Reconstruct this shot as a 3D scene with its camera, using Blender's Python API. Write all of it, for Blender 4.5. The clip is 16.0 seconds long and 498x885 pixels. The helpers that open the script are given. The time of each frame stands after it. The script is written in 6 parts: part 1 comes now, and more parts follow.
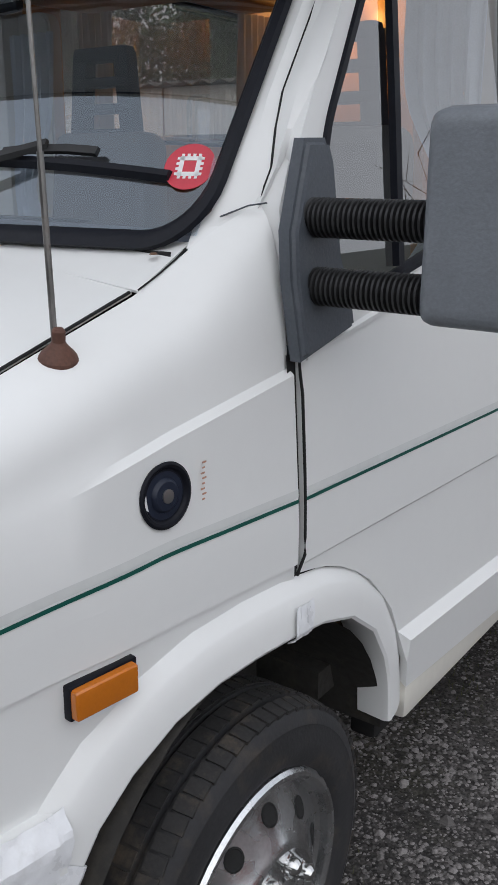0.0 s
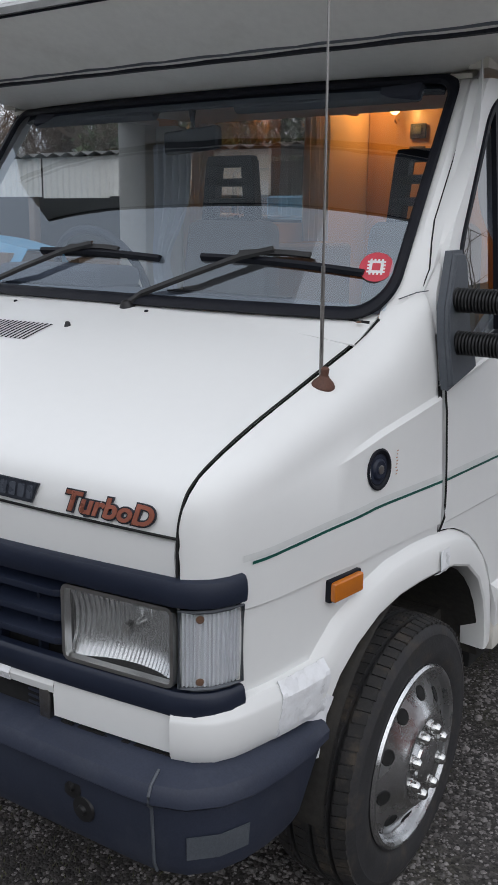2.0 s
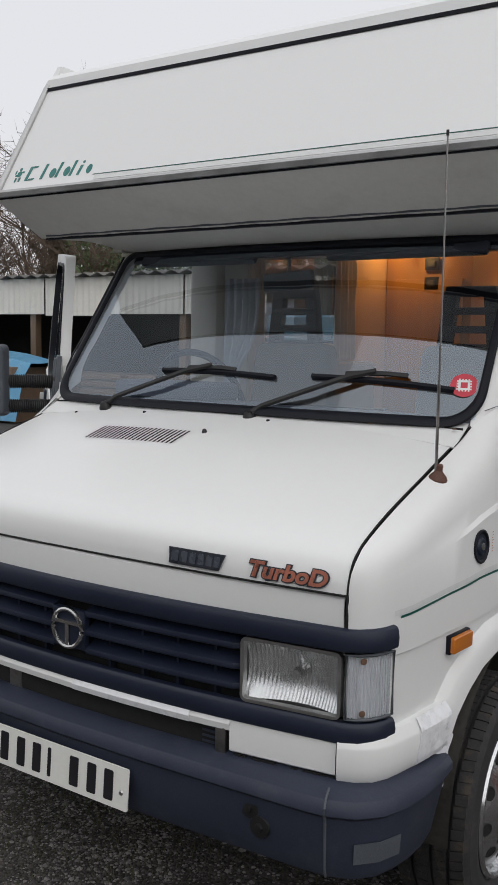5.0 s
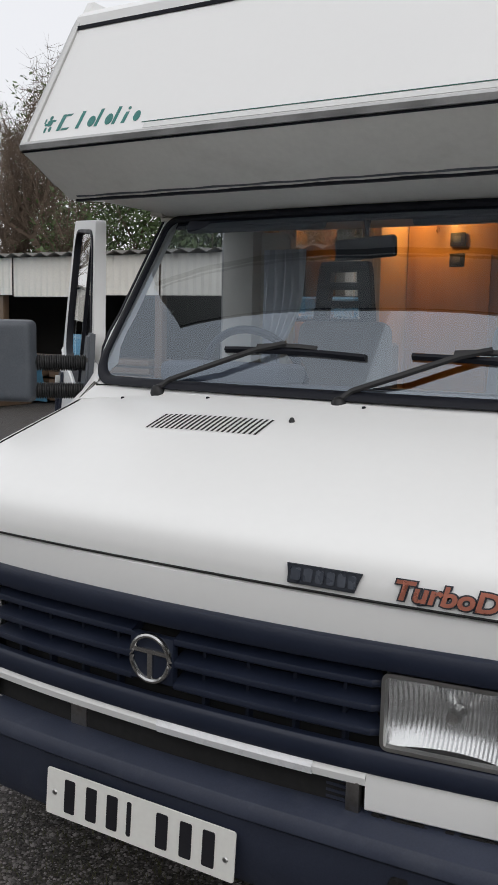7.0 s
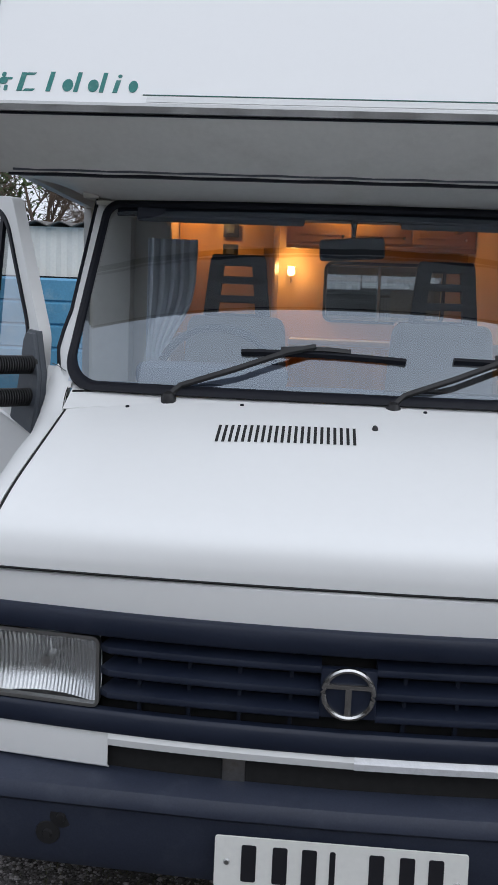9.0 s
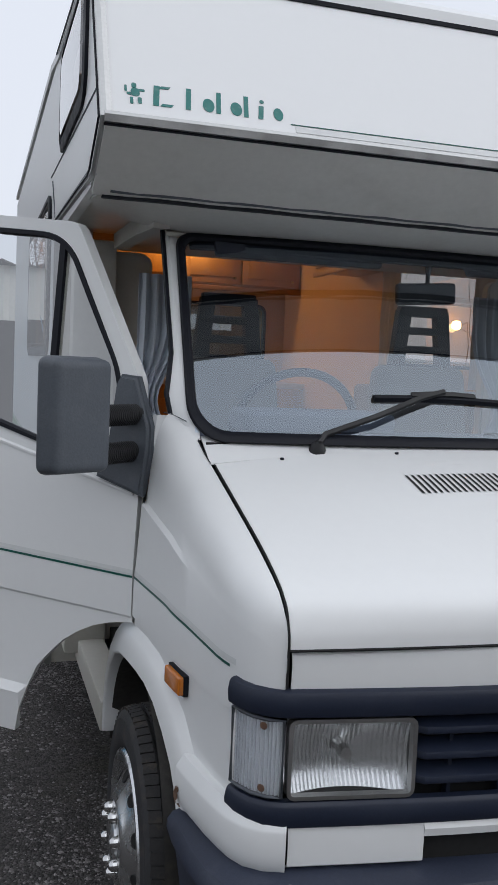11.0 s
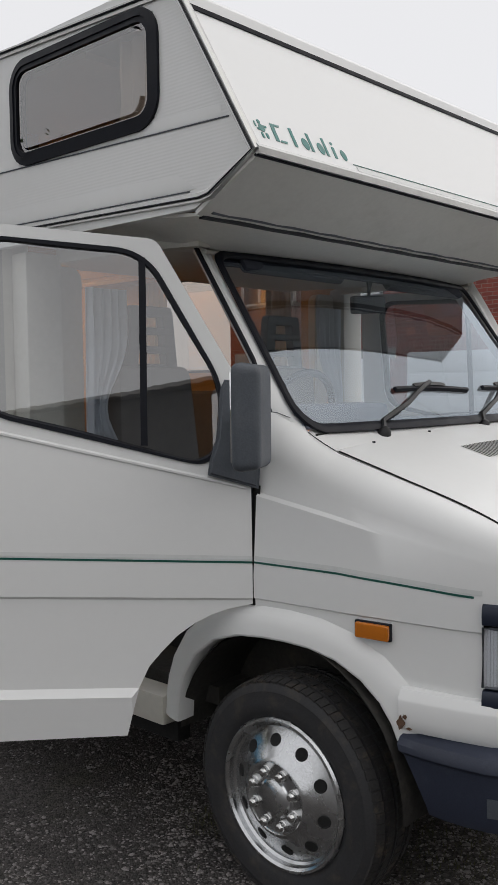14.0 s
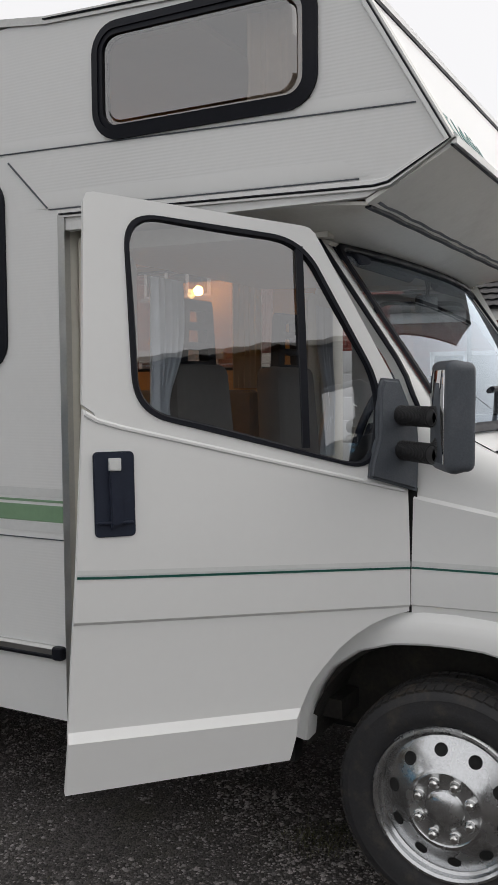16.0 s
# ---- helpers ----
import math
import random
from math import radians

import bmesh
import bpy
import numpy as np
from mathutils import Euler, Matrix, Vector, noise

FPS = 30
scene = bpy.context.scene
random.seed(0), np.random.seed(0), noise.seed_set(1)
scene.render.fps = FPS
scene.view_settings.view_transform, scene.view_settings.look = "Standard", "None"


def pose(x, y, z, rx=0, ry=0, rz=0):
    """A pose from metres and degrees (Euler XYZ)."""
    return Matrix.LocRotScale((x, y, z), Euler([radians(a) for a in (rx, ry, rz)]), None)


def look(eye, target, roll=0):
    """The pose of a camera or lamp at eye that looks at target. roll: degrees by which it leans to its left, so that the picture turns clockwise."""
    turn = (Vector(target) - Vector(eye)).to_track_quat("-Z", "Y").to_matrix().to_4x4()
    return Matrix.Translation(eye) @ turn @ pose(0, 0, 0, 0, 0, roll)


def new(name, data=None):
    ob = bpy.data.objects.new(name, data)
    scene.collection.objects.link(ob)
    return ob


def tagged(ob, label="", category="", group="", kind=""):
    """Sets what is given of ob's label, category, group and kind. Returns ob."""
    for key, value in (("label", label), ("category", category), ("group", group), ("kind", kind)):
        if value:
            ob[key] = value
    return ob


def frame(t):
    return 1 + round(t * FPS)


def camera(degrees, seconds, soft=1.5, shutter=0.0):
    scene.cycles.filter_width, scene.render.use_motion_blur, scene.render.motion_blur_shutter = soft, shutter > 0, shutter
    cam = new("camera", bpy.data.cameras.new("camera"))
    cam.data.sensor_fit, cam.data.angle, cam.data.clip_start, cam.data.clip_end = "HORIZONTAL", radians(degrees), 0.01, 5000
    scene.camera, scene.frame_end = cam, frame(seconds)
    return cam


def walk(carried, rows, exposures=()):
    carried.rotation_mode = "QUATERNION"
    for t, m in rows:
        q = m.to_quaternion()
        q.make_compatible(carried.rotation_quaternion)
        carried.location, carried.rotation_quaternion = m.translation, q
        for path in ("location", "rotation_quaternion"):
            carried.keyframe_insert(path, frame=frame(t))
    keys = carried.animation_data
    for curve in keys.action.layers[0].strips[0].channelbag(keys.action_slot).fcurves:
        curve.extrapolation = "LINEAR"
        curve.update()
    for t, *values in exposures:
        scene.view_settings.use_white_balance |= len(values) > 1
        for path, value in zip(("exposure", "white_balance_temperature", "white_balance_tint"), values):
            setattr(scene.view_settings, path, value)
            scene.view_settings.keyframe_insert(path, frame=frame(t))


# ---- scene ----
cam = camera(30.9, 16.0)
PATH = [
    (0, (1.652, -0.201, 1.476), (0.54, 1.361, 0.907), 0.5),
    (0.5, (1.692, -0.409, 1.505), (0.515, 1.096, 0.915), 0.1),
    (1, (1.692, -0.671, 1.538), (0.52, 0.849, 0.977), 0.4),
    (1.5, (1.71, -0.897, 1.563), (0.597, 0.691, 1.075), 0.8),
    (2, (1.758, -1.046, 1.575), (0.645, 0.549, 1.109), 0.9),
    (2.5, (1.8, -1.196, 1.61), (0.684, 0.396, 1.138), 1.0),
    (3, (1.773, -1.366, 1.622), (0.654, 0.232, 1.181), 0.9),
    (3.5, (1.728, -1.517, 1.625), (0.625, 0.108, 1.246), 0.5),
    (5.8, (1.64, -1.666, 1.591), (0.548, -0.001, 1.398), 1.3),
    (6, (1.583, -1.645, 1.589), (0.492, 0.019, 1.388), 1.3),
    (6.5, (1.392, -1.561, 1.572), (0.299, 0.102, 1.369), 1.2),
    (7, (1.162, -1.514, 1.568), (0.153, 0.194, 1.313), 1.3),
    (7.5, (0.855, -1.58, 1.569), (0.195, 0.287, 1.288), 1.3),
    (8, (0.544, -1.602, 1.543), (-0.029, 0.289, 1.235), 1.5),
    (8.5, (0.234, -1.659, 1.577), (-0.117, 0.285, 1.263), 2.1),
    (9, (-0.098, -1.752, 1.597), (-0.241, 0.223, 1.322), 2.3),
    (9.5, (-0.385, -1.716, 1.586), (-0.353, 0.267, 1.324), 1.4),
    (11.8, (-1.835, -1.363, 1.569), (-0.999, 0.45, 1.447), 1.0),
    (12, (-1.929, -1.356, 1.579), (-1.036, 0.43, 1.457), 0.1),
    (12.5, (-2.184, -1.238, 1.533), (-1.137, 0.463, 1.419), -0.2),
    (13, (-2.447, -1.13, 1.529), (-1.311, 0.511, 1.403), 0.3),
    (13.5, (-2.713, -1.031, 1.524), (-1.348, 0.428, 1.426), 0.5),
    (14, (-2.904, -0.87, 1.514), (-1.436, 0.483, 1.389), -0.7),
    (14.5, (-3.083, -0.672, 1.505), (-1.517, 0.559, 1.336), -0.3),
    (15, (-3.272, -0.426, 1.527), (-1.609, 0.672, 1.356), -0.2),
    (15.5, (-3.323, -0.146, 1.512), (-1.627, 0.902, 1.364), -0.9),
    (16, (-3.413, 0.113, 1.516), (-1.656, 1.059, 1.389), -0.4),
]
LOOK = [(0.0, 0.06, 6000, 10), (0.5, -0.08, 5850, 10), (1.0, -0.12, 5850, 10), (1.5, 0.0, 6000, 10), (3.5, 0.0, 6030, 10), (6.0, -0.18, 6450, 10), (6.5, 0.08, 6400, 10), (7.0, 0.03, 6330, 10), (8.0, 0.03, 5850, 10), (9.5, 0.03, 5800, 10), (12.0, -0.1, 6100, 10), (13.0, 0.08, 6300, 10), (14.0, -0.04, 6430, 10), (16.0, 0.12, 6500, 10)]
walk(cam, [(t, look(eye, target, roll)) for t, eye, target, roll in PATH], LOOK)

# ---- light ----
world = bpy.data.worlds.new("overcast_sky")
scene.world = world
world.use_nodes = True
wn = world.node_tree.nodes
wl = world.node_tree.links
sky = wn.new("ShaderNodeTexSky")
sky.sky_type = "NISHITA"
sky.sun_disc = False
sky.sun_elevation, sky.sun_rotation = radians(45), radians(135)
sky.dust_density = 6.0
cloud = wn.new("ShaderNodeMix")
cloud.data_type = "RGBA"
cloud.inputs[0].default_value = 0.9
cloud.inputs[7].default_value = (9.25, 9.15, 9.2, 1)
wl.new(sky.outputs[0], cloud.inputs[6])
wl.new(cloud.outputs[2], wn["Background"].inputs[0])
wn["Background"].inputs[1].default_value = 0.1

sun = new("sun", bpy.data.lights.new("sun", "SUN"))
sun.data.energy, sun.data.angle, sun.data.color = 1.05, radians(110), (1, 0.97, 0.93)
sun.matrix_world = look((11, -9, 14), (0, 2, 0))


# ---- materials ----
def material(name, colour, rough=0.5, metal=0.0, vary=0.06, scale=6.0, fine=60.0, bump=0.0, coat=0.0, dirt=None, dirt_amount=0.0, spec=0.5):
    """Painted, plastic or metal surface with broad stains, fine grain and a little relief."""
    m = bpy.data.materials.new(name)
    m.use_nodes = True
    n, l = m.node_tree.nodes, m.node_tree.links
    p = n["Principled BSDF"]
    p.inputs["Roughness"].default_value = rough
    p.inputs["Metallic"].default_value = metal
    p.inputs["Coat Weight"].default_value = coat
    p.inputs["Coat Roughness"].default_value = 0.08
    p.inputs["Specular IOR Level"].default_value = spec
    co = n.new("ShaderNodeTexCoord")
    broad = n.new("ShaderNodeTexNoise")
    broad.inputs["Scale"].default_value, broad.inputs["Detail"].default_value = scale, 5
    small = n.new("ShaderNodeTexNoise")
    small.inputs["Scale"].default_value, small.inputs["Detail"].default_value = fine, 4
    l.new(co.outputs["Object"], broad.inputs["Vector"])
    l.new(co.outputs["Object"], small.inputs["Vector"])
    both = n.new("ShaderNodeMath")
    both.operation = "ADD"
    l.new(broad.outputs[0], both.inputs[0])
    l.new(small.outputs[0], both.inputs[1])
    ramp = n.new("ShaderNodeMapRange")
    ramp.inputs[1].default_value, ramp.inputs[2].default_value = 0.7, 1.3
    ramp.inputs[3].default_value, ramp.inputs[4].default_value = 1 - vary, 1 + vary
    l.new(both.outputs[0], ramp.inputs[0])
    mul = n.new("ShaderNodeMix")
    mul.data_type, mul.blend_type = "RGBA", "MULTIPLY"
    mul.inputs[0].default_value = 1
    mul.inputs[6].default_value = (*colour, 1)
    l.new(ramp.outputs[0], mul.inputs[7])
    out = mul.outputs[2]
    if dirt:
        spot = n.new("ShaderNodeTexNoise")
        spot.inputs["Scale"].default_value, spot.inputs["Detail"].default_value = scale * 1.7, 9
        spot.inputs["Roughness"].default_value = 0.7
        l.new(co.outputs["Object"], spot.inputs["Vector"])
        sr = n.new("ShaderNodeMapRange")
        sr.inputs[1].default_value, sr.inputs[2].default_value, sr.inputs[4].default_value = 0.52, 0.75, dirt_amount
        l.new(spot.outputs[0], sr.inputs[0])
        mix = n.new("ShaderNodeMix")
        mix.data_type = "RGBA"
        mix.inputs[7].default_value = (*dirt, 1)
        l.new(out, mix.inputs[6])
        l.new(sr.outputs[0], mix.inputs[0])
        out = mix.outputs[2]
    l.new(out, p.inputs["Base Color"])
    rr = n.new("ShaderNodeMapRange")
    rr.inputs[1].default_value, rr.inputs[2].default_value = 0.35, 0.65
    rr.inputs[3].default_value, rr.inputs[4].default_value = max(rough - min(0.08, vary), 0.02), min(rough + min(0.08, vary), 1)
    l.new(broad.outputs[0], rr.inputs[0])
    l.new(rr.outputs[0], p.inputs["Roughness"])
    if bump:
        b = n.new("ShaderNodeBump")
        b.inputs["Strength"].default_value, b.inputs["Distance"].default_value = 1.0, bump
        l.new(small.outputs[0], b.inputs["Height"])
        l.new(b.outputs[0], p.inputs["Normal"])
    return m


def glass(name, tint, base=0.05, rough=0.0, gloss=(1, 1, 1), grow=4.5):
    """A thin pane: clear, with mirror gloss that grows towards grazing."""
    m = bpy.data.materials.new(name)
    m.use_nodes = True
    n, l = m.node_tree.nodes, m.node_tree.links
    n.remove(n["Principled BSDF"])
    lw = n.new("ShaderNodeLayerWeight")
    lw.inputs[0].default_value = 0.5
    pw = n.new("ShaderNodeMath")
    pw.operation, pw.inputs[1].default_value = "POWER", grow
    l.new(lw.outputs["Facing"], pw.inputs[0])
    mr = n.new("ShaderNodeMapRange")
    mr.inputs[3].default_value, mr.inputs[4].default_value = base, 1.0
    l.new(pw.outputs[0], mr.inputs[0])
    tr, gl, mix = n.new("ShaderNodeBsdfTransparent"), n.new("ShaderNodeBsdfGlossy"), n.new("ShaderNodeMixShader")
    tr.inputs[0].default_value = (*tint, 1)
    gl.inputs["Roughness"].default_value = rough
    gl.inputs[0].default_value = (*gloss, 1)
    l.new(mr.outputs[0], mix.inputs[0])
    l.new(tr.outputs[0], mix.inputs[1])
    l.new(gl.outputs[0], mix.inputs[2])
    l.new(mix.outputs[0], n["Material Output"].inputs[0])
    return m


def scattering(m, amount):
    """Adds the milky scatter of moulded ribs to a clear lens."""
    n, l = m.node_tree.nodes, m.node_tree.links
    out = n["Material Output"]
    clear = out.inputs[0].links[0].from_socket
    d, mix = n.new("ShaderNodeBsdfDiffuse"), n.new("ShaderNodeMixShader")
    d.inputs[0].default_value = (0.85, 0.86, 0.86, 1)
    mix.inputs[0].default_value = amount
    l.new(clear, mix.inputs[1])
    l.new(d.outputs[0], mix.inputs[2])
    l.new(mix.outputs[0], out.inputs[0])
    return m


def glow(name, colour, strength):
    m = bpy.data.materials.new(name)
    m.use_nodes = True
    p = m.node_tree.nodes["Principled BSDF"]
    p.inputs["Base Color"].default_value = (*colour, 1)
    p.inputs["Emission Color"].default_value = (*colour, 1)
    p.inputs["Emission Strength"].default_value = strength
    return m


WHITE = material("white_vehicle_paint", (0.77, 0.775, 0.765), 0.40, 0, 0.008, 0.9, 35, 0.0, 0.14)
BODY = material("white_coachbuilt_panel", (0.77, 0.775, 0.77), 0.38, 0, 0.005, 0.9, 40, 0.0, 0.15)
UNDER = material("grey_painted_underside", (0.74, 0.73, 0.69), 0.4, 0, 0.04, 3.0, 50, 0.0, 0.1, (0.42, 0.40, 0.35), 0.25)
INNER = material("cream_inner_panel", (0.66, 0.64, 0.58), 0.5, 0, 0.04, 3, 40, 0, 0)
PLASTIC = material("dark_blue_grey_plastic", (0.012, 0.017, 0.034), 0.45, 0, 0.12, 5, 180, 0.0002, 0, (0.04, 0.046, 0.065), 0.25, spec=0.4)
BUMPER = material("scuffed_bumper_plastic", (0.026, 0.032, 0.053), 0.5, 0, 0.16, 5, 220, 0.0002, 0, (0.08, 0.088, 0.11), 0.35, spec=0.4)
GREYPL = material("weathered_grey_plastic", (0.075, 0.085, 0.10), 0.55, 0, 0.12, 6, 200, 0.0006, 0, (0.16, 0.165, 0.18), 0.3)
MIRRORGREY = material("faded_mirror_shell", (0.17, 0.185, 0.205), 0.5, 0, 0.1, 6, 200, 0.0005, 0, (0.09, 0.095, 0.105), 0.4)
RUBBER = material("black_window_rubber", (0.008, 0.009, 0.014), 0.5, 0, 0.2, 12, 120, 0.0002, spec=0.2)
BLACK = material("matt_black_metal", (0.012, 0.012, 0.013), 0.5, 0, 0.2, 10, 120, 0.0003)
# near-black: shade of gaps and hollows painted in; grime wears it too
VOID = material("shade_and_grime_black", (0.010, 0.010, 0.010), 0.9, 0, 0.3, 8, 60)
LINER = material("dusty_wheel_liner", (0.03, 0.028, 0.025), 0.9, 0, 0.3, 8, 60, 0.002, 0, (0.09, 0.075, 0.055), 0.5)
TYRE = material("tyre_rubber", (0.024, 0.024, 0.026), 0.7, 0, 0.2, 9, 150, 0.0006, 0, (0.10, 0.08, 0.058), 0.5)
CHROME = material("polished_trim_metal", (0.62, 0.62, 0.61), 0.17, 1.0, 0.04, 8, 90, 0.0, 0, (0.35, 0.33, 0.3), 0.25)
ALU = material("brushed_aluminium_trim", (0.50, 0.50, 0.49), 0.35, 1.0, 0.06, 12, 120)
STEEL = material("dull_steel", (0.30, 0.29, 0.28), 0.45, 1.0, 0.1, 20, 150, 0, 0, (0.12, 0.06, 0.03), 0.4)
TREAD = material("dusty_tyre_tread", (0.025, 0.024, 0.024), 0.85, 0, 0.3, 9, 150, 0.0006, 0, (0.13, 0.10, 0.07), 0.75)
PRINT = material("faded_orange_print", (0.50, 0.27, 0.18), 0.6, 0, 0.2, 60, 200)
RUST = material("rusted_metal", (0.12, 0.068, 0.042), 0.85, 0, 0.35, 40, 200, 0.001)
RUSTRUB = material("rust_brown_rubber", (0.10, 0.045, 0.03), 0.7, 0, 0.25, 40, 200, 0.0005)
AMBER = material("amber_lens", (0.52, 0.15, 0.006), 0.22, 0, 0.05, 20, 200, 0.0004, 0.5)
GREEN = material("dark_green_stripe", (0.005, 0.085, 0.065), 0.4, 0, 0.08)
TEAL = material("teal_green_lettering", (0.01, 0.16, 0.14), 0.4, 0, 0.1, 30, 80, 0, 0, (0.6, 0.6, 0.58), 0.2)
PALEGREEN = material("faded_green_stripe", (0.20, 0.33, 0.20), 0.45, 0, 0.06)
SILVERSTRIPE = material("pale_grey_stripe", (0.66, 0.67, 0.66), 0.4, 0, 0.04)
COPPER = material("copper_lettering", (0.42, 0.15, 0.10), 0.35, 0.5, 0.1, 30, 90)
BADGE = material("dark_badge_plate", (0.020, 0.024, 0.034), 0.35, 0, 0.2, 30, 120, 0, 0.2)
BADGE2 = material("badge_raised_shapes", (0.06, 0.068, 0.085), 0.3, 0, 0.1, 30, 120)
PLATEW = material("reflective_plate_white", (0.78, 0.78, 0.74), 0.4, 0, 0.03, 8, 80)
PLATEK = material("plate_black_bars", (0.012, 0.012, 0.016), 0.45)
RED = material("red_sticker", (0.55, 0.035, 0.06), 0.45, 0, 0.06, 20, 80)
PAPER = material("white_sticker_shape", (0.8, 0.8, 0.8), 0.5)
TAPE = material("white_repair_tape", (0.78, 0.79, 0.81), 0.3, 0, 0.04, 25, 70, 0.0015, 0.2, (0.4, 0.38, 0.33), 0.2)
SEAT = material("dark_seat_fabric", (0.028, 0.032, 0.045), 0.9, 0, 0.15, 20, 400, 0.0008)
SEATGREY = material("grey_seat_fabric", (0.19, 0.18, 0.175), 0.95, 0, 0.12, 20, 400, 0.0008)
DASH = material("grey_dashboard", (0.15, 0.165, 0.20), 0.9, 0, 0.08, 10, 250, 0.00012, spec=0.15)
CLOTH = material("blue_grey_curtain_cloth", (0.66, 0.70, 0.76), 0.95, 0, 0.1, 12, 300, 0.0005)
LINEN = material("cream_curtain_cloth", (0.62, 0.58, 0.52), 0.95, 0, 0.07, 12, 300, 0.0005)
LENSGLASS = glass("clear_lamp_lens", (0.98, 0.985, 0.985), 0.06, 0.03)
scattering(LENSGLASS, 0.05)
SCREEN = glass("windscreen_glass", (0.76, 0.80, 0.84), 0.17, gloss=(0.80, 0.90, 1.0), grow=5.6)
SIDEGLASS = glass("door_glass", (0.72, 0.75, 0.77), 0.21)
ACRYLIC = glass("smoked_acrylic_window", (0.56, 0.50, 0.45), 0.20, 0.01)
MIRRORGLASS = material("mirror_glass", (0.85, 0.86, 0.87), 0.02, 1.0, 0.0)
TRIMSTEEL = material("dulled_trim_steel", (0.60, 0.61, 0.62), 0.24, 1.0, 0.10, 14, 160, 0.00005, 0.35, (0.30, 0.29, 0.27), 0.18)
REFLECTOR = material("lamp_reflector", (0.66, 0.67, 0.68), 0.24, 0.95, 0.02)
PRISM = material("moulded_clear_prisms", (0.66, 0.68, 0.72), 0.15, 0.0, 0.02, 30, 90)
RIBBED = material("ribbed_coach_panel", (0.76, 0.765, 0.755), 0.4, 0, 0.012, 0.9, 40, 0.0, 0.12, (0.60, 0.59, 0.55), 0.16)
rib_nodes, rib_links = RIBBED.node_tree.nodes, RIBBED.node_tree.links
rib_place = [x for x in rib_nodes if x.type == "TEX_COORD"][0]
wave, relief = rib_nodes.new("ShaderNodeTexWave"), rib_nodes.new("ShaderNodeBump")
wave.bands_direction = "Z"
wave.inputs["Scale"].default_value, wave.inputs["Distortion"].default_value = 31.0, 0.0
relief.inputs["Distance"].default_value, relief.inputs["Strength"].default_value = 0.0003, 0.5
rib_links.new(rib_place.outputs["Object"], wave.inputs["Vector"])
rib_links.new(wave.outputs[1], relief.inputs["Height"])
rib_links.new(relief.outputs[0], rib_nodes["Principled BSDF"].inputs["Normal"])


def wood(name, colour):
    m = material(name, colour, 0.42, 0, 0.12, 3, 40, 0.0002, 0.1)
    n, l = m.node_tree.nodes, m.node_tree.links
    w = n.new("ShaderNodeMapping")
    w.inputs["Scale"].default_value = (9, 9, 0.8)
    co = [x for x in n if x.type == "TEX_COORD"][0]
    l.new(co.outputs["Object"], w.inputs[0])
    for t in [x for x in n if x.type == "TEX_NOISE"]:
        l.new(w.outputs[0], t.inputs["Vector"])
    return m


OAK = wood("honey_oak_veneer", (0.46, 0.25, 0.085))
OAKDARK = wood("oak_trim", (0.30, 0.15, 0.05))
PANELWALL = material("warm_wall_board", (0.58, 0.38, 0.20), 0.6, 0, 0.05, 4, 60)


# ---- mesh helpers ----
def part(name, bm, mat, parent=None, label="", smooth=30.0):
    """One mesh object; a child of parent where that is given. Places are world places."""
    me = bpy.data.meshes.new(name)
    bmesh.ops.recalc_face_normals(bm, faces=bm.faces) if len(bm.faces) < 40000 else None
    bm.to_mesh(me)
    bm.free()
    for m in mat if isinstance(mat, (list, tuple)) else [mat]:
        me.materials.append(m)
    if smooth:
        me.shade_smooth()
        me.set_sharp_from_angle(angle=radians(smooth))
    ob = new(name, me)
    if parent is not None:
        ob.parent = parent
        base = parent.location if parent.type == "EMPTY" else Vector((0, 0, 0))
        ob.matrix_parent_inverse = Matrix.Translation(-base)
    if label:
        ob["label"] = label
    return ob


def thing(name, at, label, category, group="", kind=""):
    ob = new(name)
    ob.location = at
    return tagged(ob, label, category, group, kind)


def sheet(rows, bm=None, thick=0.0, closed=False):
    """Quads over a grid of points."""
    bm = bm or bmesh.new()
    vs = [[bm.verts.new(p) for p in r] for r in rows]
    fs = []
    for a, b in zip(vs, vs[1:]):
        n = len(a)
        for i in range(n if closed else n - 1):
            q = (a[i], a[(i + 1) % n], b[(i + 1) % n], b[i])
            fs.append(bm.faces.new(q))
    if thick:
        bmesh.ops.recalc_face_normals(bm, faces=bm.faces)
        bmesh.ops.solidify(bm, geom=fs, thickness=thick)
    return bm


def weld(bm, d=0.0006):
    bmesh.ops.remove_doubles(bm, verts=bm.verts, dist=d)
    return bm


def sweep(path, profile, bm=None, up=(0, 0, 1), loop=False, caps=True):
    """A closed profile (side, up) carried along a path of points."""
    bm = bm or bmesh.new()
    path = [Vector(p) for p in path]
    n = len(path)
    rings = []
    for i, p in enumerate(path):
        a = path[(i - 1) % n] if loop or i else path[0]
        b = path[(i + 1) % n] if loop or i < n - 1 else path[-1]
        d = (b - a).normalized()
        u = Vector(up(i) if callable(up) else up)
        s = d.cross(u).normalized()
        v = s.cross(d).normalized()
        rings.append([bm.verts.new(p + s * x + v * y) for x, y in profile])
    k = len(profile)
    for i in range(n if loop else n - 1):
        a, b = rings[i], rings[(i + 1) % n]
        for j in range(k):
            bm.faces.new((a[j], a[(j + 1) % k], b[(j + 1) % k], b[j]))
    if caps and not loop:
        bm.faces.new(rings[0])
        bm.faces.new(rings[-1][::-1])
    return bm


def ring_profile(rx, ry=None, k=8):
    ry = ry or rx
    return [(rx * math.cos(2 * math.pi * i / k), ry * math.sin(2 * math.pi * i / k)) for i in range(k)]


def tube(path, r, k=8, bm=None, loop=False):
    return sweep(path, ring_profile(r, r, k), bm, (0.02, 0.03, 1), loop)


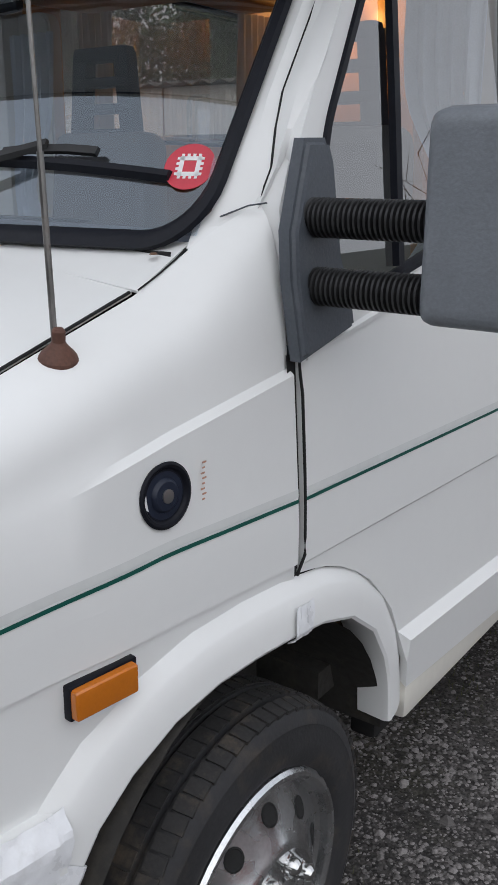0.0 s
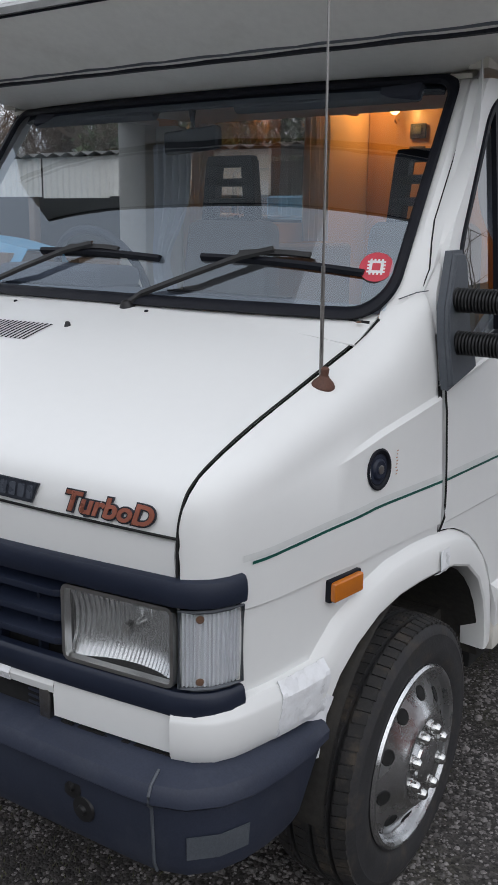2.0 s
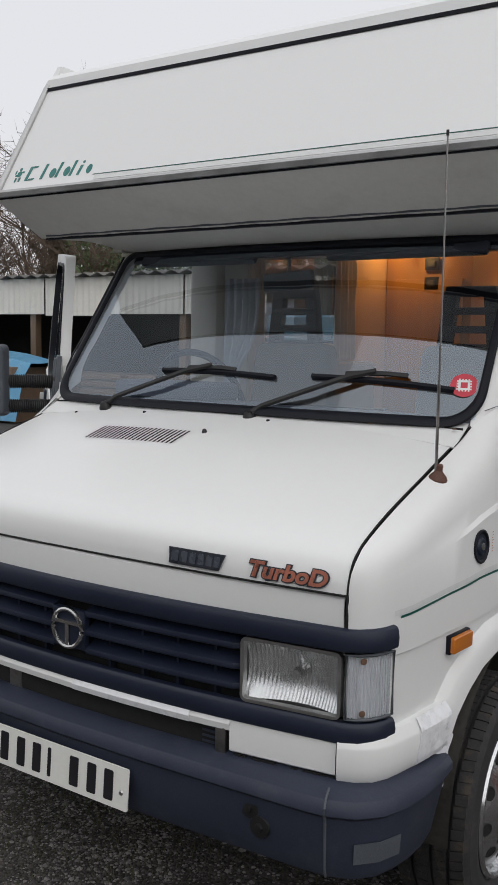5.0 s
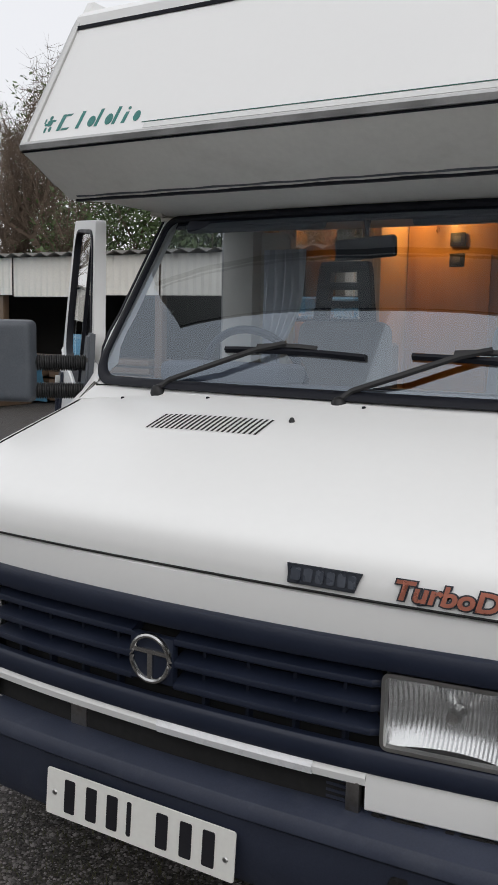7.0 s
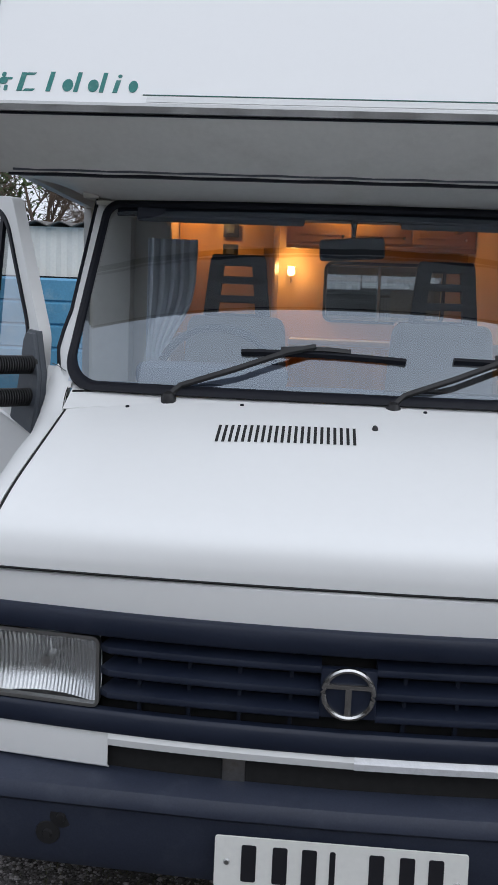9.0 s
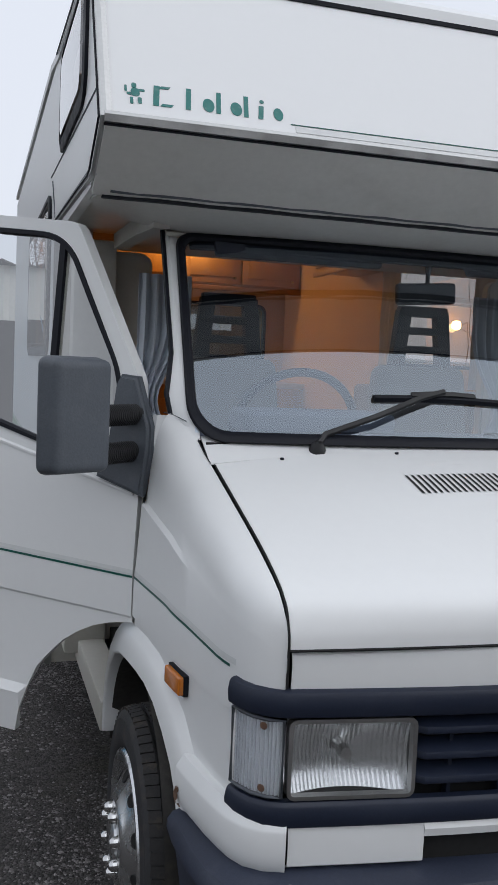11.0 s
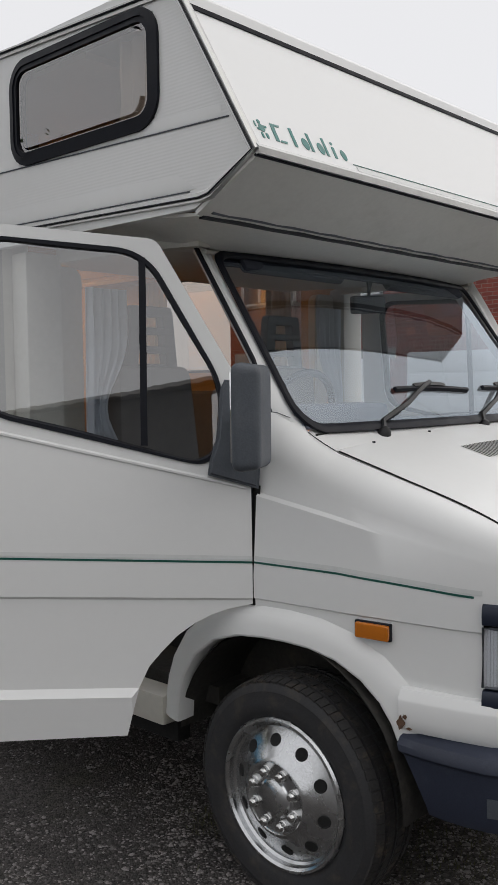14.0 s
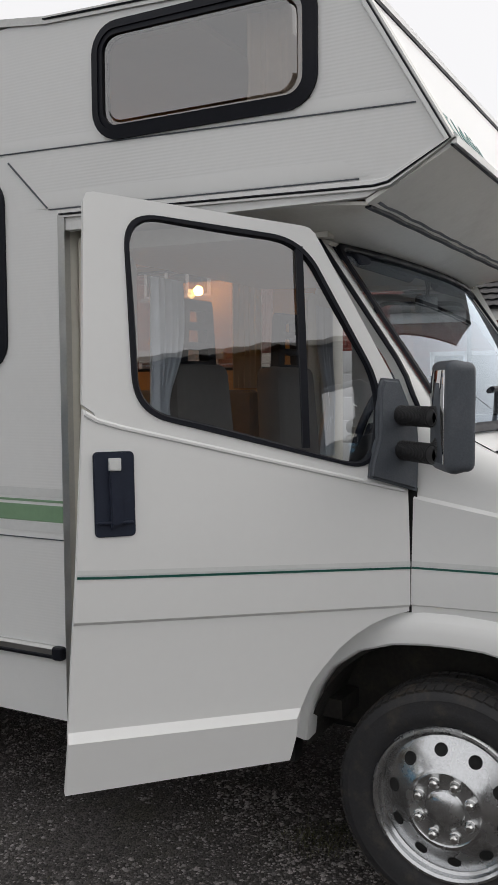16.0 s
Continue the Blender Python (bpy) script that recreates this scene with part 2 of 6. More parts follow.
def box(c, s, bevel=0.0, seg=2, m=None, bm=None):
    own = bmesh.new()
    bmesh.ops.create_cube(own, size=1.0, matrix=Matrix.Diagonal((*s, 1)))
    if bevel:
        bmesh.ops.bevel(own, geom=own.edges[:], offset=bevel, segments=seg, affect="EDGES", profile=0.6)
    own.transform(Matrix.Translation(c) @ (m or Matrix.Identity(4)))
    if bm is None:
        return own
    return absorb(bm, own)


def absorb(bm, own):
    me = bpy.data.meshes.new("joined")
    own.to_mesh(me)
    own.free()
    bm.from_mesh(me)
    bpy.data.meshes.remove(me)
    return bm


def lathe(profile, m, k=32, bm=None):
    """Turns (radius, height) about z, then lays it by m."""
    own = bmesh.new()
    rows = [[m @ Vector((r * math.cos(2 * math.pi * i / k), r * math.sin(2 * math.pi * i / k), h)) for i in range(k)] for r, h in profile]
    sheet(rows, own, closed=True)
    weld(own, 1e-5)
    return absorb(bm, own) if bm else own


def prism(poly, depth, m, bevel=0.0, bm=None):
    """A flat outline raised by depth along its z."""
    own = bmesh.new()
    f = own.faces.new([own.verts.new((x, y, 0)) for x, y in poly])
    r = bmesh.ops.extrude_face_region(own, geom=[f])
    vs = [e for e in r["geom"] if isinstance(e, bmesh.types.BMVert)]
    bmesh.ops.translate(own, verts=vs, vec=(0, 0, depth))
    if bevel:
        bmesh.ops.bevel(own, geom=[e for e in own.edges if all(v in vs for v in e.verts)], offset=bevel, segments=2, affect="EDGES")
    own.transform(m)
    return absorb(bm, own) if bm else own


def rounded(w, h, r, k=6, cx=0.0, cy=0.0):
    pts = []
    for ax, ay, a0 in ((w / 2 - r, h / 2 - r, 0), (-w / 2 + r, h / 2 - r, 90), (-w / 2 + r, -h / 2 + r, 180), (w / 2 - r, -h / 2 + r, 270)):
        for i in range(k + 1):
            a = radians(a0 + 90 * i / k)
            pts.append((cx + ax + r * math.cos(a), cy + ay + r * math.sin(a)))
    return pts


def curve(xs, ys):
    """A smooth line through knots, as a function."""
    xs, ys = np.array(xs, float), np.array(ys, float)

    def f(x):
        i = int(np.clip(np.searchsorted(xs, x) - 1, 0, len(xs) - 2))
        d = np.gradient(ys, xs)
        h = xs[i + 1] - xs[i]
        t = min(max((x - xs[i]) / h, 0), 1)
        return float((1 + 2 * t) * (1 - t) ** 2 * ys[i] + t * (1 - t) ** 2 * h * d[i] + t * t * (3 - 2 * t) * ys[i + 1] + t * t * (t - 1) * h * d[i + 1])

    return f


def flip(bm, sx):
    if sx < 0:
        bm.transform(Matrix.Diagonal((-1, 1, 1, 1)))
    return bm


def lettering(text, size, m, depth=0.002, shear=0.0, fat=0.03):
    cu = bpy.data.curves.new("letters", "FONT")
    cu.body, cu.size, cu.extrude, cu.shear, cu.offset = text, size, depth, shear, size * fat
    cu.resolution_u = 4
    ob = bpy.data.objects.new("letters", cu)
    me = bpy.data.meshes.new_from_object(ob)
    bm = bmesh.new()
    bm.from_mesh(me)
    bm.transform(m)
    bpy.data.objects.remove(ob)
    bpy.data.meshes.remove(me)
    bpy.data.curves.remove(cu)
    return bm


# ---- the motorhome: cab ----
van = thing("motorhome", (0, 2.8, 0), "white coachbuilt motorhome with green stripes parked on gravel", "motorhome")
vy = curve([0, 0.2, 0.4, 0.6, 0.79], [0.055, 0.060, 0.072, 0.094, 0.12])
CORNER = [(0.79, 0.12), (0.822, 0.133), (0.846, 0.156), (0.861, 0.185), (0.868, 0.213)]
FRONT = [(x, vy(x)) for x in np.linspace(0, 0.78, 14)] + CORNER
FRONTALL = [(-x, y) for x, y in FRONT[:0:-1]] + FRONT
ZB = curve([0.112, 0.121, 0.14, 0.164, 0.208, 0.319, 0.5, 0.728], [1.04, 1.069, 1.108, 1.131, 1.154, 1.196, 1.252, 1.32])
XS = curve([0.213, 0.25, 0.35, 0.453, 0.565, 0.65, 0.75, 0.918], [0.868, 0.880, 0.896, 0.909, 0.925, 0.931, 0.941, 0.957])


def arch(y, c=0.82, a=0.41, b=0.395, e=2.6):
    q = max(0.0, 1 - abs((y - c) / a) ** e)
    return 0.38 + b * q ** (1 / e)


def section(xs, y, top, zlow):
    """The wing's section from its low edge over the crease and shoulder to the bonnet's edge."""
    t = Vector(top)
    xs = max(xs, 0.799)
    zs = min(1.03 + 0.185 * y, t.z - 0.045)
    fade = min(max((y - 0.26) / 0.40, 0.0), 1.0)
    lean = lambda z: xs - 0.065 * fade * (z - 0.955)
    pts = [Vector((lean(z), y, z)) for z in np.linspace(zlow, min(0.99, zs - 0.02), 3)]
    xs = lean(zs)
    pts.append(Vector((xs - 0.0015 * (1 - fade), y, zs - 0.009)))
    s = Vector((xs - 0.003 - 0.008 * fade, y, zs + 0.001))
    k = Vector((max(xs - 0.007 - 0.012 * fade, 0.799), y, zs + (t.z - zs) * 0.30))
    c = Vector((max(xs - 0.018 - 0.016 * fade, 0.799), (y + t.y) / 2, zs + (t.z - zs) * 0.90))
    pts.append(s)
    for f in np.linspace(0, 1, 9):
        pts.append(k * (1 - f) ** 2 + c * 2 * f * (1 - f) + t * f * f)
    return pts


def fender(sx):
    cols = []
    tops = [(0.797, 0.117, 1.055), (0.799, 0.128, 1.088), (0.801, 0.145, 1.113), (0.802, 0.172, 1.137), (0.803, 0.213, 1.157)]
    for (x, y), t in zip(CORNER, tops):
        cols.append(section(x, y, t, 0.955))
    side = [0.25, 0.3, 0.36, 0.42, 0.48, 0.54, 0.6, 0.66, 0.715]
    for y in side:
        cols.append(section(XS(y), y, (0.8035, y, ZB(y)), 0.955))
    for y, t in ((0.765, (0.811, 0.762, 1.343)), (0.812, (0.820, 0.812, 1.372)), (0.862, (0.842, 0.858, 1.405)), (0.913, (0.874, 0.910, 1.437))):
        cols.append(section(XS(y), y, t, 0.955))
    bm = sheet(cols)
    low = []
    for y in [0.213, 0.25, 0.3, 0.36, 0.40, 0.415, 0.43, 0.445, 0.46, 0.48, 0.51, 0.54, 0.6, 0.66, 0.715, 0.765, 0.812, 0.862, 0.913]:
        zb = max(0.58, arch(y)) if y < 0.445 else arch(y)
        zz = list(np.linspace(zb, 0.878, 5)) + [0.882, 0.887, 0.955]
        low.append([(XS(y) - (0.007 if z < 0.884 else 0), y, z) for z in zz])
    sheet(low, bm)
    weld(bm, 0.002)
    bmesh.ops.recalc_face_normals(bm, faces=bm.faces)
    bmesh.ops.solidify(bm, geom=bm.faces[:], thickness=0.004)
    return part("front_wing", flip(bm, sx), WHITE, van)


def flare(sx):
    """Raised lip round the wheel opening, down to the sill behind."""
    rows = []
    angs = [172, 165, 158, 150, 138, 124, 110, 97, 86, 74, 62, 50, 40, 32, 26]
    for a in angs:
        ca, sa = -math.cos(radians(a)), math.sin(radians(a))
        k = (abs(ca / 0.41) ** 2.6 + abs(sa / 0.395) ** 2.6) ** (-1 / 2.6)
        y, z = 0.82 + ca * k, 0.38 + sa * k
        row = []
        for r, o in ((0.03, -0.06), (0.004, -0.05), (0.0, 0.010), (0.003, 0.020), (0.009, 0.0235), (0.040, 0.0205), (0.066, 0.0135), (0.071, 0.010), (0.088, -0.003), (0.092, -0.008)):
            yy, zz = y + ca * r, z + sa * r
            row.append(((XS(min(max(yy, 0.213), 0.918)) if yy < 0.918 else 0.957) + o, yy, zz))
        rows.append(row)
    bm = sheet(rows)
    return part("wheel_arch_lip", flip(bm, sx), WHITE, van)


def liner(sx):
    rows = []
    for x in (0.955, 0.86, 0.74, 0.70):
        rows.append([(x, 0.82 - 0.425 * math.cos(radians(a)), 0.38 + (0.41 * math.sin(radians(a)))) for a in range(-4, 185, 9)])
    bm = sheet(rows)
    bm.faces.new([bm.verts.new((0.70, 0.82 - 0.425 * math.cos(radians(a)), 0.38 + 0.41 * math.sin(radians(a)))) for a in range(-4, 185, 9)])
    return part("wheel_arch_liner", flip(bm, sx), LINER, van)


for side in (1, -1):
    fender(side), flare(side), liner(side)

# bonnet
BE = [(0.116, 1.040), (0.121, 1.069), (0.138, 1.107), (0.164, 1.131), (0.208, 1.155), (0.319, 1.198), (0.5, 1.254), (0.722, 1.322)]
BC = [(0.059, 1.047), (0.062, 1.080), (0.074, 1.116), (0.100, 1.141), (0.15, 1.166), (0.30, 1.228), (0.5, 1.301), (0.736, 1.366)]
bs = list(range(len(BE)))
bey, bez, bcy, bcz = (curve(bs, [p[k] for p in line]) for line in (BE, BC) for k in (0, 1))


def bonnet_at(x, s):
    e = min(abs(x) / 0.797, 1.0) ** 2.2
    return Vector((x, bcy(s) + (bey(s) - bcy(s)) * e, bcz(s) + (bez(s) - bcz(s)) * e))


def bonnet_z(x, y):
    lo, hi = 0.0, 7.0
    for _ in range(30):
        mid = (lo + hi) / 2
        lo, hi = (mid, hi) if bonnet_at(x, mid).y < y else (lo, mid)
    return bonnet_at(x, lo).z


bxs = [-0.7935, -0.788] + list(np.linspace(-0.76, 0.76, 25)) + [0.788, 0.7935]
bonnet = part("bonnet", sheet([[bonnet_at(x, v) for x in bxs] for v in np.linspace(0, 7, 36)], thick=0.006), WHITE, van, "white bonnet with slotted air vent")


# dark shut lines round the front of the bonnet
for side in (1, -1):
    line = [(0.797, 0.1145, 0.965), (0.797, 0.1145, 1.0)] + [tuple(bonnet_at(0.797, s) + Vector((0, -0.0012, 0.0008))) for s in np.linspace(0, 6.97, 32)]
    part("bonnet_shut_line", flip(tube(line, 0.0023, 6), side), VOID, van)
part("bonnet_front_gap", tube([tuple(bonnet_at(x, 0) + Vector((0, -0.0005, -0.0025))) for x in np.linspace(-0.797, 0.797, 31)], 0.0028, 6), VOID, van)

# black sheets paint the shade behind shut lines and grille; cowl under the windscreen
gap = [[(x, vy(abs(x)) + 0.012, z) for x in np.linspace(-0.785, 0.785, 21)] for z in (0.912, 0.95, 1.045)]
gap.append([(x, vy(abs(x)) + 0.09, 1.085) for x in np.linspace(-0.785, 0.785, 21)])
part("nose_gap_shade", sheet(gap), VOID, van)
part("apron_gap_shade", sheet([[(x, vy(abs(x)) + 0.012, z) for x in np.linspace(-0.785, 0.785, 21)] for z in (0.60, 0.738)]), VOID, van)
part("grille_shade_backing", sheet([[(x, vy(abs(x)) + 0.05, z) for x in np.linspace(-0.53, 0.53, 15)] for z in (0.735, 0.915)]), VOID, van)
for side in (1, -1):
    pts = [[(0.785, y, z - 0.009), (0.806, y, z - 0.007)] for y, z in ((0.150, 1.106), (0.175, 1.131), (0.213, 1.152), (0.319, 1.194), (0.5, 1.25), (0.72, 1.317))]
    part("shut_gap_shade", flip(sheet(pts), side), VOID, van)
rows = []
for x in np.linspace(-0.806, 0.806, 21):
    e = min((x / 0.8) ** 2, 1.1)
    rows.append([(x, 0.739 - 0.02 * e, 1.364 - 0.040 * e), (x, 0.75 - 0.01 * e, 1.3675 - 0.035 * e), (x, 0.80 + 0.035 * e, 1.388 - 0.006 * e)])
part("cowl", sheet(rows, thick=0.004), WHITE, van)

# front panel above the grille
rows = [[(x, vy(abs(x)) + 0.002 + o, z + (0.008 * (1 - (x / 0.787) ** 2) if z > 1.01 else 0)) for x in np.linspace(-0.787, 0.787, 21)] for z, o in ((0.955, 0), (1.0, -0.003), (1.027, 0), (1.0345, 0.006))]
part("front_panel", sheet(rows, thick=0.004), WHITE, van)


def offset_path(points, d, z):
    """A plan line moved outward by d at height z."""
    out = []
    n = len(points)
    for i, (x, y) in enumerate(points):
        a, b = points[max(i - 1, 0)], points[min(i + 1, n - 1)]
        tx, ty = b[0] - a[0], b[1] - a[1]
        k = math.hypot(tx, ty)
        out.append((x + ty / k * d, y - tx / k * d, z))
    return out


def trim_bar(name, z0, z1, d, mat, pts=FRONTALL, label=""):
    prof = [(-0.010, z0), (d * 0.7, z0 + 0.001), (d - 0.001, z0 + 0.003), (d + 0.001, z0 + 0.007), (d + 0.003, (z0 + z1) / 2), (d, z1 - 0.010), (d - 0.003, z1 - 0.004), (d * 0.5, z1 - 0.001), (-0.010, z1)]
    bm = sheet([offset_path(pts, o, z) for o, z in prof])
    for end in (0, -1):
        bm.verts.ensure_lookup_table()
        n = len(pts)
        i = 0 if end == 0 else n - 1
        bm.faces.new([bm.verts[k * n + i] for k in range(len(prof))])
    return part(name, bm, mat, van, label)


trim_bar("upper_grille_trim", 0.908, 0.962, 0.016, PLASTIC)
trim_bar("lower_grille_trim", 0.690, 0.742, 0.014, PLASTIC)

# grille with its slats and round emblem; its black sheet paints the shade behind
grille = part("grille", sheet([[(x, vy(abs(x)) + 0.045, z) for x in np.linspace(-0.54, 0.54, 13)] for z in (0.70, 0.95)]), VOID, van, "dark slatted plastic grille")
BLADE = [(0.012, -0.009), (0.010, -0.003), (-0.030, 0.014), (-0.036, 0.010), (-0.030, -0.010), (0.006, -0.019), (0.011, -0.016)]
for z in (0.886, 0.835, 0.785):
    for side in (1, -1):
        pts = [(x * side, vy(abs(x)) + 0.004 + (0.014 if x > 0.52 else 0.0), z) for x in np.append(np.linspace(0.058, 0.512, 9), 0.530)]
        part("grille_slat", sweep(pts, [(a * side, b) for a, b in BLADE]), PLASTIC, grille)
for x in (-0.45, -0.34, -0.23, -0.12, 0.12, 0.23, 0.34, 0.45):
    part("grille_rib", box((x, vy(abs(x)) + 0.03, 0.82), (0.008, 0.02, 0.19)), PLASTIC, grille)
FACE = Matrix.Rotation(radians(90), 4, "X")
emb = part("emblem_backing", box((0, 0.056, 0.828), (0.118, 0.022, 0.108), 0.006), PLASTIC, grille)
lie = Matrix.Translation((0, 0.042, 0.830)) @ FACE
part("emblem_ring", tube([lie @ Vector((0.052 * math.cos(a), 0.052 * math.sin(a), 0)) for a in np.linspace(0, 2 * math.pi, 33)[:-1]], 0.0065, 8, loop=True), CHROME, grille, "chrome ring emblem")
part("emblem_crossbar", box((0, 0.042, 0.846), (0.096, 0.008, 0.011), 0.002), CHROME, grille)
part("emblem_stem", box((0, 0.042, 0.811), (0.014, 0.008, 0.064), 0.002), CHROME, grille)


def headlamp(sx):
    bowl = [[(x, vy(x) + 0.014 + 0.055 * (1 - min(1.0, ((x - 0.662) / 0.150) ** 2 + ((z - 0.824) / 0.115) ** 2)) + (0.0018 if i % 2 else 0.0), z) for i, x in enumerate(np.linspace(0.537, 0.787, 57))] for z in np.linspace(0.746, 0.902, 11)]
    lamp = part("headlamp", flip(sheet(bowl), sx), REFLECTOR, van, "clear rectangular headlamp with ribbed glass")
    ring = [(x, z) for x, z in rounded(0.246, 0.152, 0.012, 3, 0.662, 0.824)]
    part("lamp_frame", flip(sweep([(x, vy(x) + 0.000, z) for x, z in ring], [(-0.004, -0.010), (0.004, -0.010), (0.004, 0.008), (-0.004, 0.008)], None, (0, -1, 0), True), sx), ALU, lamp)
    rows = []
    for z in np.linspace(0.752, 0.896, 9):
        row = []
        for i, x in enumerate(np.linspace(0.543, 0.781, 73)):
            rib = 0.0022 if (i % 2 == 0 and z > 0.775 and 0.56 < x < 0.765) else 0.0
            row.append((x, vy(x) - 0.006 - rib - 0.004 * (1 - ((x - 0.662) / 0.12) ** 2), z))
        rows.append(row)
    part("lamp_glass", flip(sheet(rows), sx), LENSGLASS, lamp)
    part("bulb", flip(lathe([(0.0, 0.03), (0.012, 0.028), (0.016, 0.012), (0.010, 0.0), (0.014, -0.02), (0, -0.02)], Matrix.Translation((0.665, 0.15, 0.824)) @ FACE, 16), sx), CHROME, lamp)
    # wrap-round indicator
    pts = [(0.797, 0.120), (0.822, 0.131), (0.846, 0.154), (0.861, 0.184), (0.870, 0.212)]
    spread = [tuple(Vector(a).lerp(Vector(b), k / 7)) for a, b in zip(pts, pts[1:]) for k in range(7)] + [pts[-1]]
    ind = part("front_indicator", flip(sheet([[(x + 0.0040 * (i % 2) + 0.001 * (k % 2), y - 0.0055 * (i % 2) - 0.001 * (k % 2), z) for i, (x, y, z) in enumerate(offset_path(spread, -0.006, z))] for k, z in enumerate(np.linspace(0.750, 0.898, 33))]), sx), PRISM, van, "clear ribbed wrap-round indicator with rusty screws")
    rows = []
    fine = []
    for (x0, y0), (x1, y1) in zip(pts, pts[1:]):
        fine += [(x0 + (x1 - x0) * k / 8, y0 + (y1 - y0) * k / 8) for k in range(8)]
    fine.append(pts[-1])
    rows = [offset_path(fine, 0.004, z) for z in np.linspace(0.750, 0.898, 9)]
    for r in rows:
        for i in range(len(r)):
            if i % 2 == 0:
                x, y, z = r[i]
                r[i] = (x + 0.0015, y - 0.0018, z)
    part("indicator_lens", flip(sheet(rows), sx), LENSGLASS, ind)
    frame_pts = [(*p[:2], 0.749) for p in offset_path(pts, 0.003, 0)] + [(*p[:2], 0.901) for p in offset_path(pts, 0.003, 0)[::-1]]
    part("indicator_frame", flip(tube(frame_pts, 0.004, 6, loop=True), sx), GREYPL, ind)
    for z in (0.765, 0.888):
        part("screw", flip(lathe([(0.0, 0.003), (0.006, 0.002), (0.008, 0)], Matrix.Translation((0.834, 0.134, z)) @ Matrix.Rotation(radians(45), 4, "Z") @ FACE, 10), sx), RUST, ind)
    # amber repeater
    y, z = 0.512, 0.850
    ny = 0.12
    m = Matrix.Translation((XS(y) + 0.002, y, z)) @ Matrix.Rotation(-ny, 4, "Z")
    lens = box((0, 0, 0), (0.028, 0.100, 0.042), 0.006, 3)
    lens.transform(m)
    rep = part("side_repeater", flip(lens, sx), AMBER, van, "amber side indicator lens")
    base = box((-0.006, 0.002, 0), (0.016, 0.108, 0.048), 0.003)
    base.transform(m)
    part("repeater_base", flip(base, sx), RUBBER, rep)


for side in (1, -1):
    headlamp(side)

# white apron below the lamps, with its air intake
APR = [(0.787, 0.108), (0.826, 0.122), (0.858, 0.148), (0.878, 0.185), (0.888, 0.22), (0.902, 0.28), (0.914, 0.35), (0.920, 0.39), (0.924, 0.425)]


def apron_corner(sx):
    rows = [offset_path(APR, o, z) for o, z in ((-0.03, 0.716), (-0.006, 0.712), (0.009, 0.690), (0.0115, 0.683), (0.011, 0.640), (0.009, 0.618), (0.001, 0.603), (-0.03, 0.598))]
    part("apron_corner", flip(sheet(rows, thick=0.003), sx), WHITE, van)
    rows = [[(x, vy(x) - 0.012 + o, z) for x in np.linspace(0.512, 0.783, 8)] for o, z in ((0.02, 0.700), (0.004, 0.692), (0, 0.66), (0.001, 0.615), (0.02, 0.602))]
    part("apron_panel", flip(sheet(rows, thick=0.003), sx), WHITE, van)


for side in (1, -1):
    apron_corner(side)
part("apron_strip", sheet([[(x, vy(abs(x)) - 0.012 + o, z) for x in np.linspace(-0.512, 0.512, 17)] for o, z in ((0.02, 0.700), (0.004, 0.693), (-0.002, 0.680), (0.001, 0.664), (0.02, 0.660))], thick=0.003), WHITE, van)
part("apron_strip_repair", sheet([[(x, vy(abs(x)) - 0.0165 + o, z) for x in np.linspace(0.02, 0.40, 8)] for o, z in ((0.006, 0.694), (-0.002, 0.680), (0.002, 0.664))], thick=0.002), TAPE, van)
# black sheet paints the shade inside the intake, behind the bars
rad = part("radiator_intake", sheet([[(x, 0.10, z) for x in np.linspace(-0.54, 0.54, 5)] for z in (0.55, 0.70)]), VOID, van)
for z in (0.612, 0.626, 0.640, 0.654, 0.668):
    part("radiator_bar", box((0.14, 0.092, z), (0.68, 0.012, 0.006)), BUMPER, rad)
part("radiator_bracket", box((-0.235, 0.08, 0.63), (0.05, 0.02, 0.08), 0.004), STEEL, rad)
part("radiator_bracket", box((0.485, 0.08, 0.63), (0.03, 0.02, 0.08), 0.004), STEEL, rad)

# bumper
BUMP = [(0, -0.008), (0.26, -0.004), (0.55, 0.010), (0.74, 0.021), (0.80, 0.028), (0.865, 0.055), (0.912, 0.105), (0.938, 0.17), (0.95, 0.25), (0.955, 0.345), (0.952, 0.415)]
BALL = [(-x, y) for x, y in BUMP[:0:-1]] + BUMP
bprof = [(-0.13, 0.606), (-0.10, 0.607), (-0.045, 0.601), (-0.012, 0.590), (0.0, 0.574), (0.002, 0.558), (-0.012, 0.545), (-0.016, 0.50), (-0.022, 0.42), (-0.034, 0.395), (-0.10, 0.388)]
bm = sheet([[(x, y - max(0.0, y - 0.20) * min(0.35, max(0.0, 0.57 - zz) * 2.4), zz) for x, y, zz in offset_path(BALL, o, z)] for o, z in bprof])
nb = len(BALL)
bm.verts.ensure_lookup_table()
for i in (0, nb - 1):
    bm.faces.new([bm.verts[k * nb + i] for k in range(len(bprof))])
bumper = part("front_bumper", bm, BUMPER, van, "scuffed dark grey plastic bumper")
for side in (1, -1):
    seam = [offset_path(BUMP, o + 0.001, z)[4] for o, z in bprof[2:10]]
    part("bumper_seam", flip(tube(seam, 0.0035, 5), side), GREYPL, bumper)
    part("bumper_patch", flip(sheet([[Vector(p) + Vector((0.0015, -0.0025, 0)) for p in offset_path(BUMP, o, z)[5:8]] for o, z in ((-0.015, 0.49), (-0.019, 0.44))], thick=0.001), side), GREYPL, bumper)
    for x, z in ((0.60, 0.515), (0.63, 0.475)):
        part("bumper_bolt", flip(lathe([(0, 0.008), (0.009, 0.007), (0.011, 0.0), (0.026, -0.001), (0.028, -0.006)], Matrix.Translation((x, 0.027, z)) @ FACE, 14), side), BLACK, bumper)

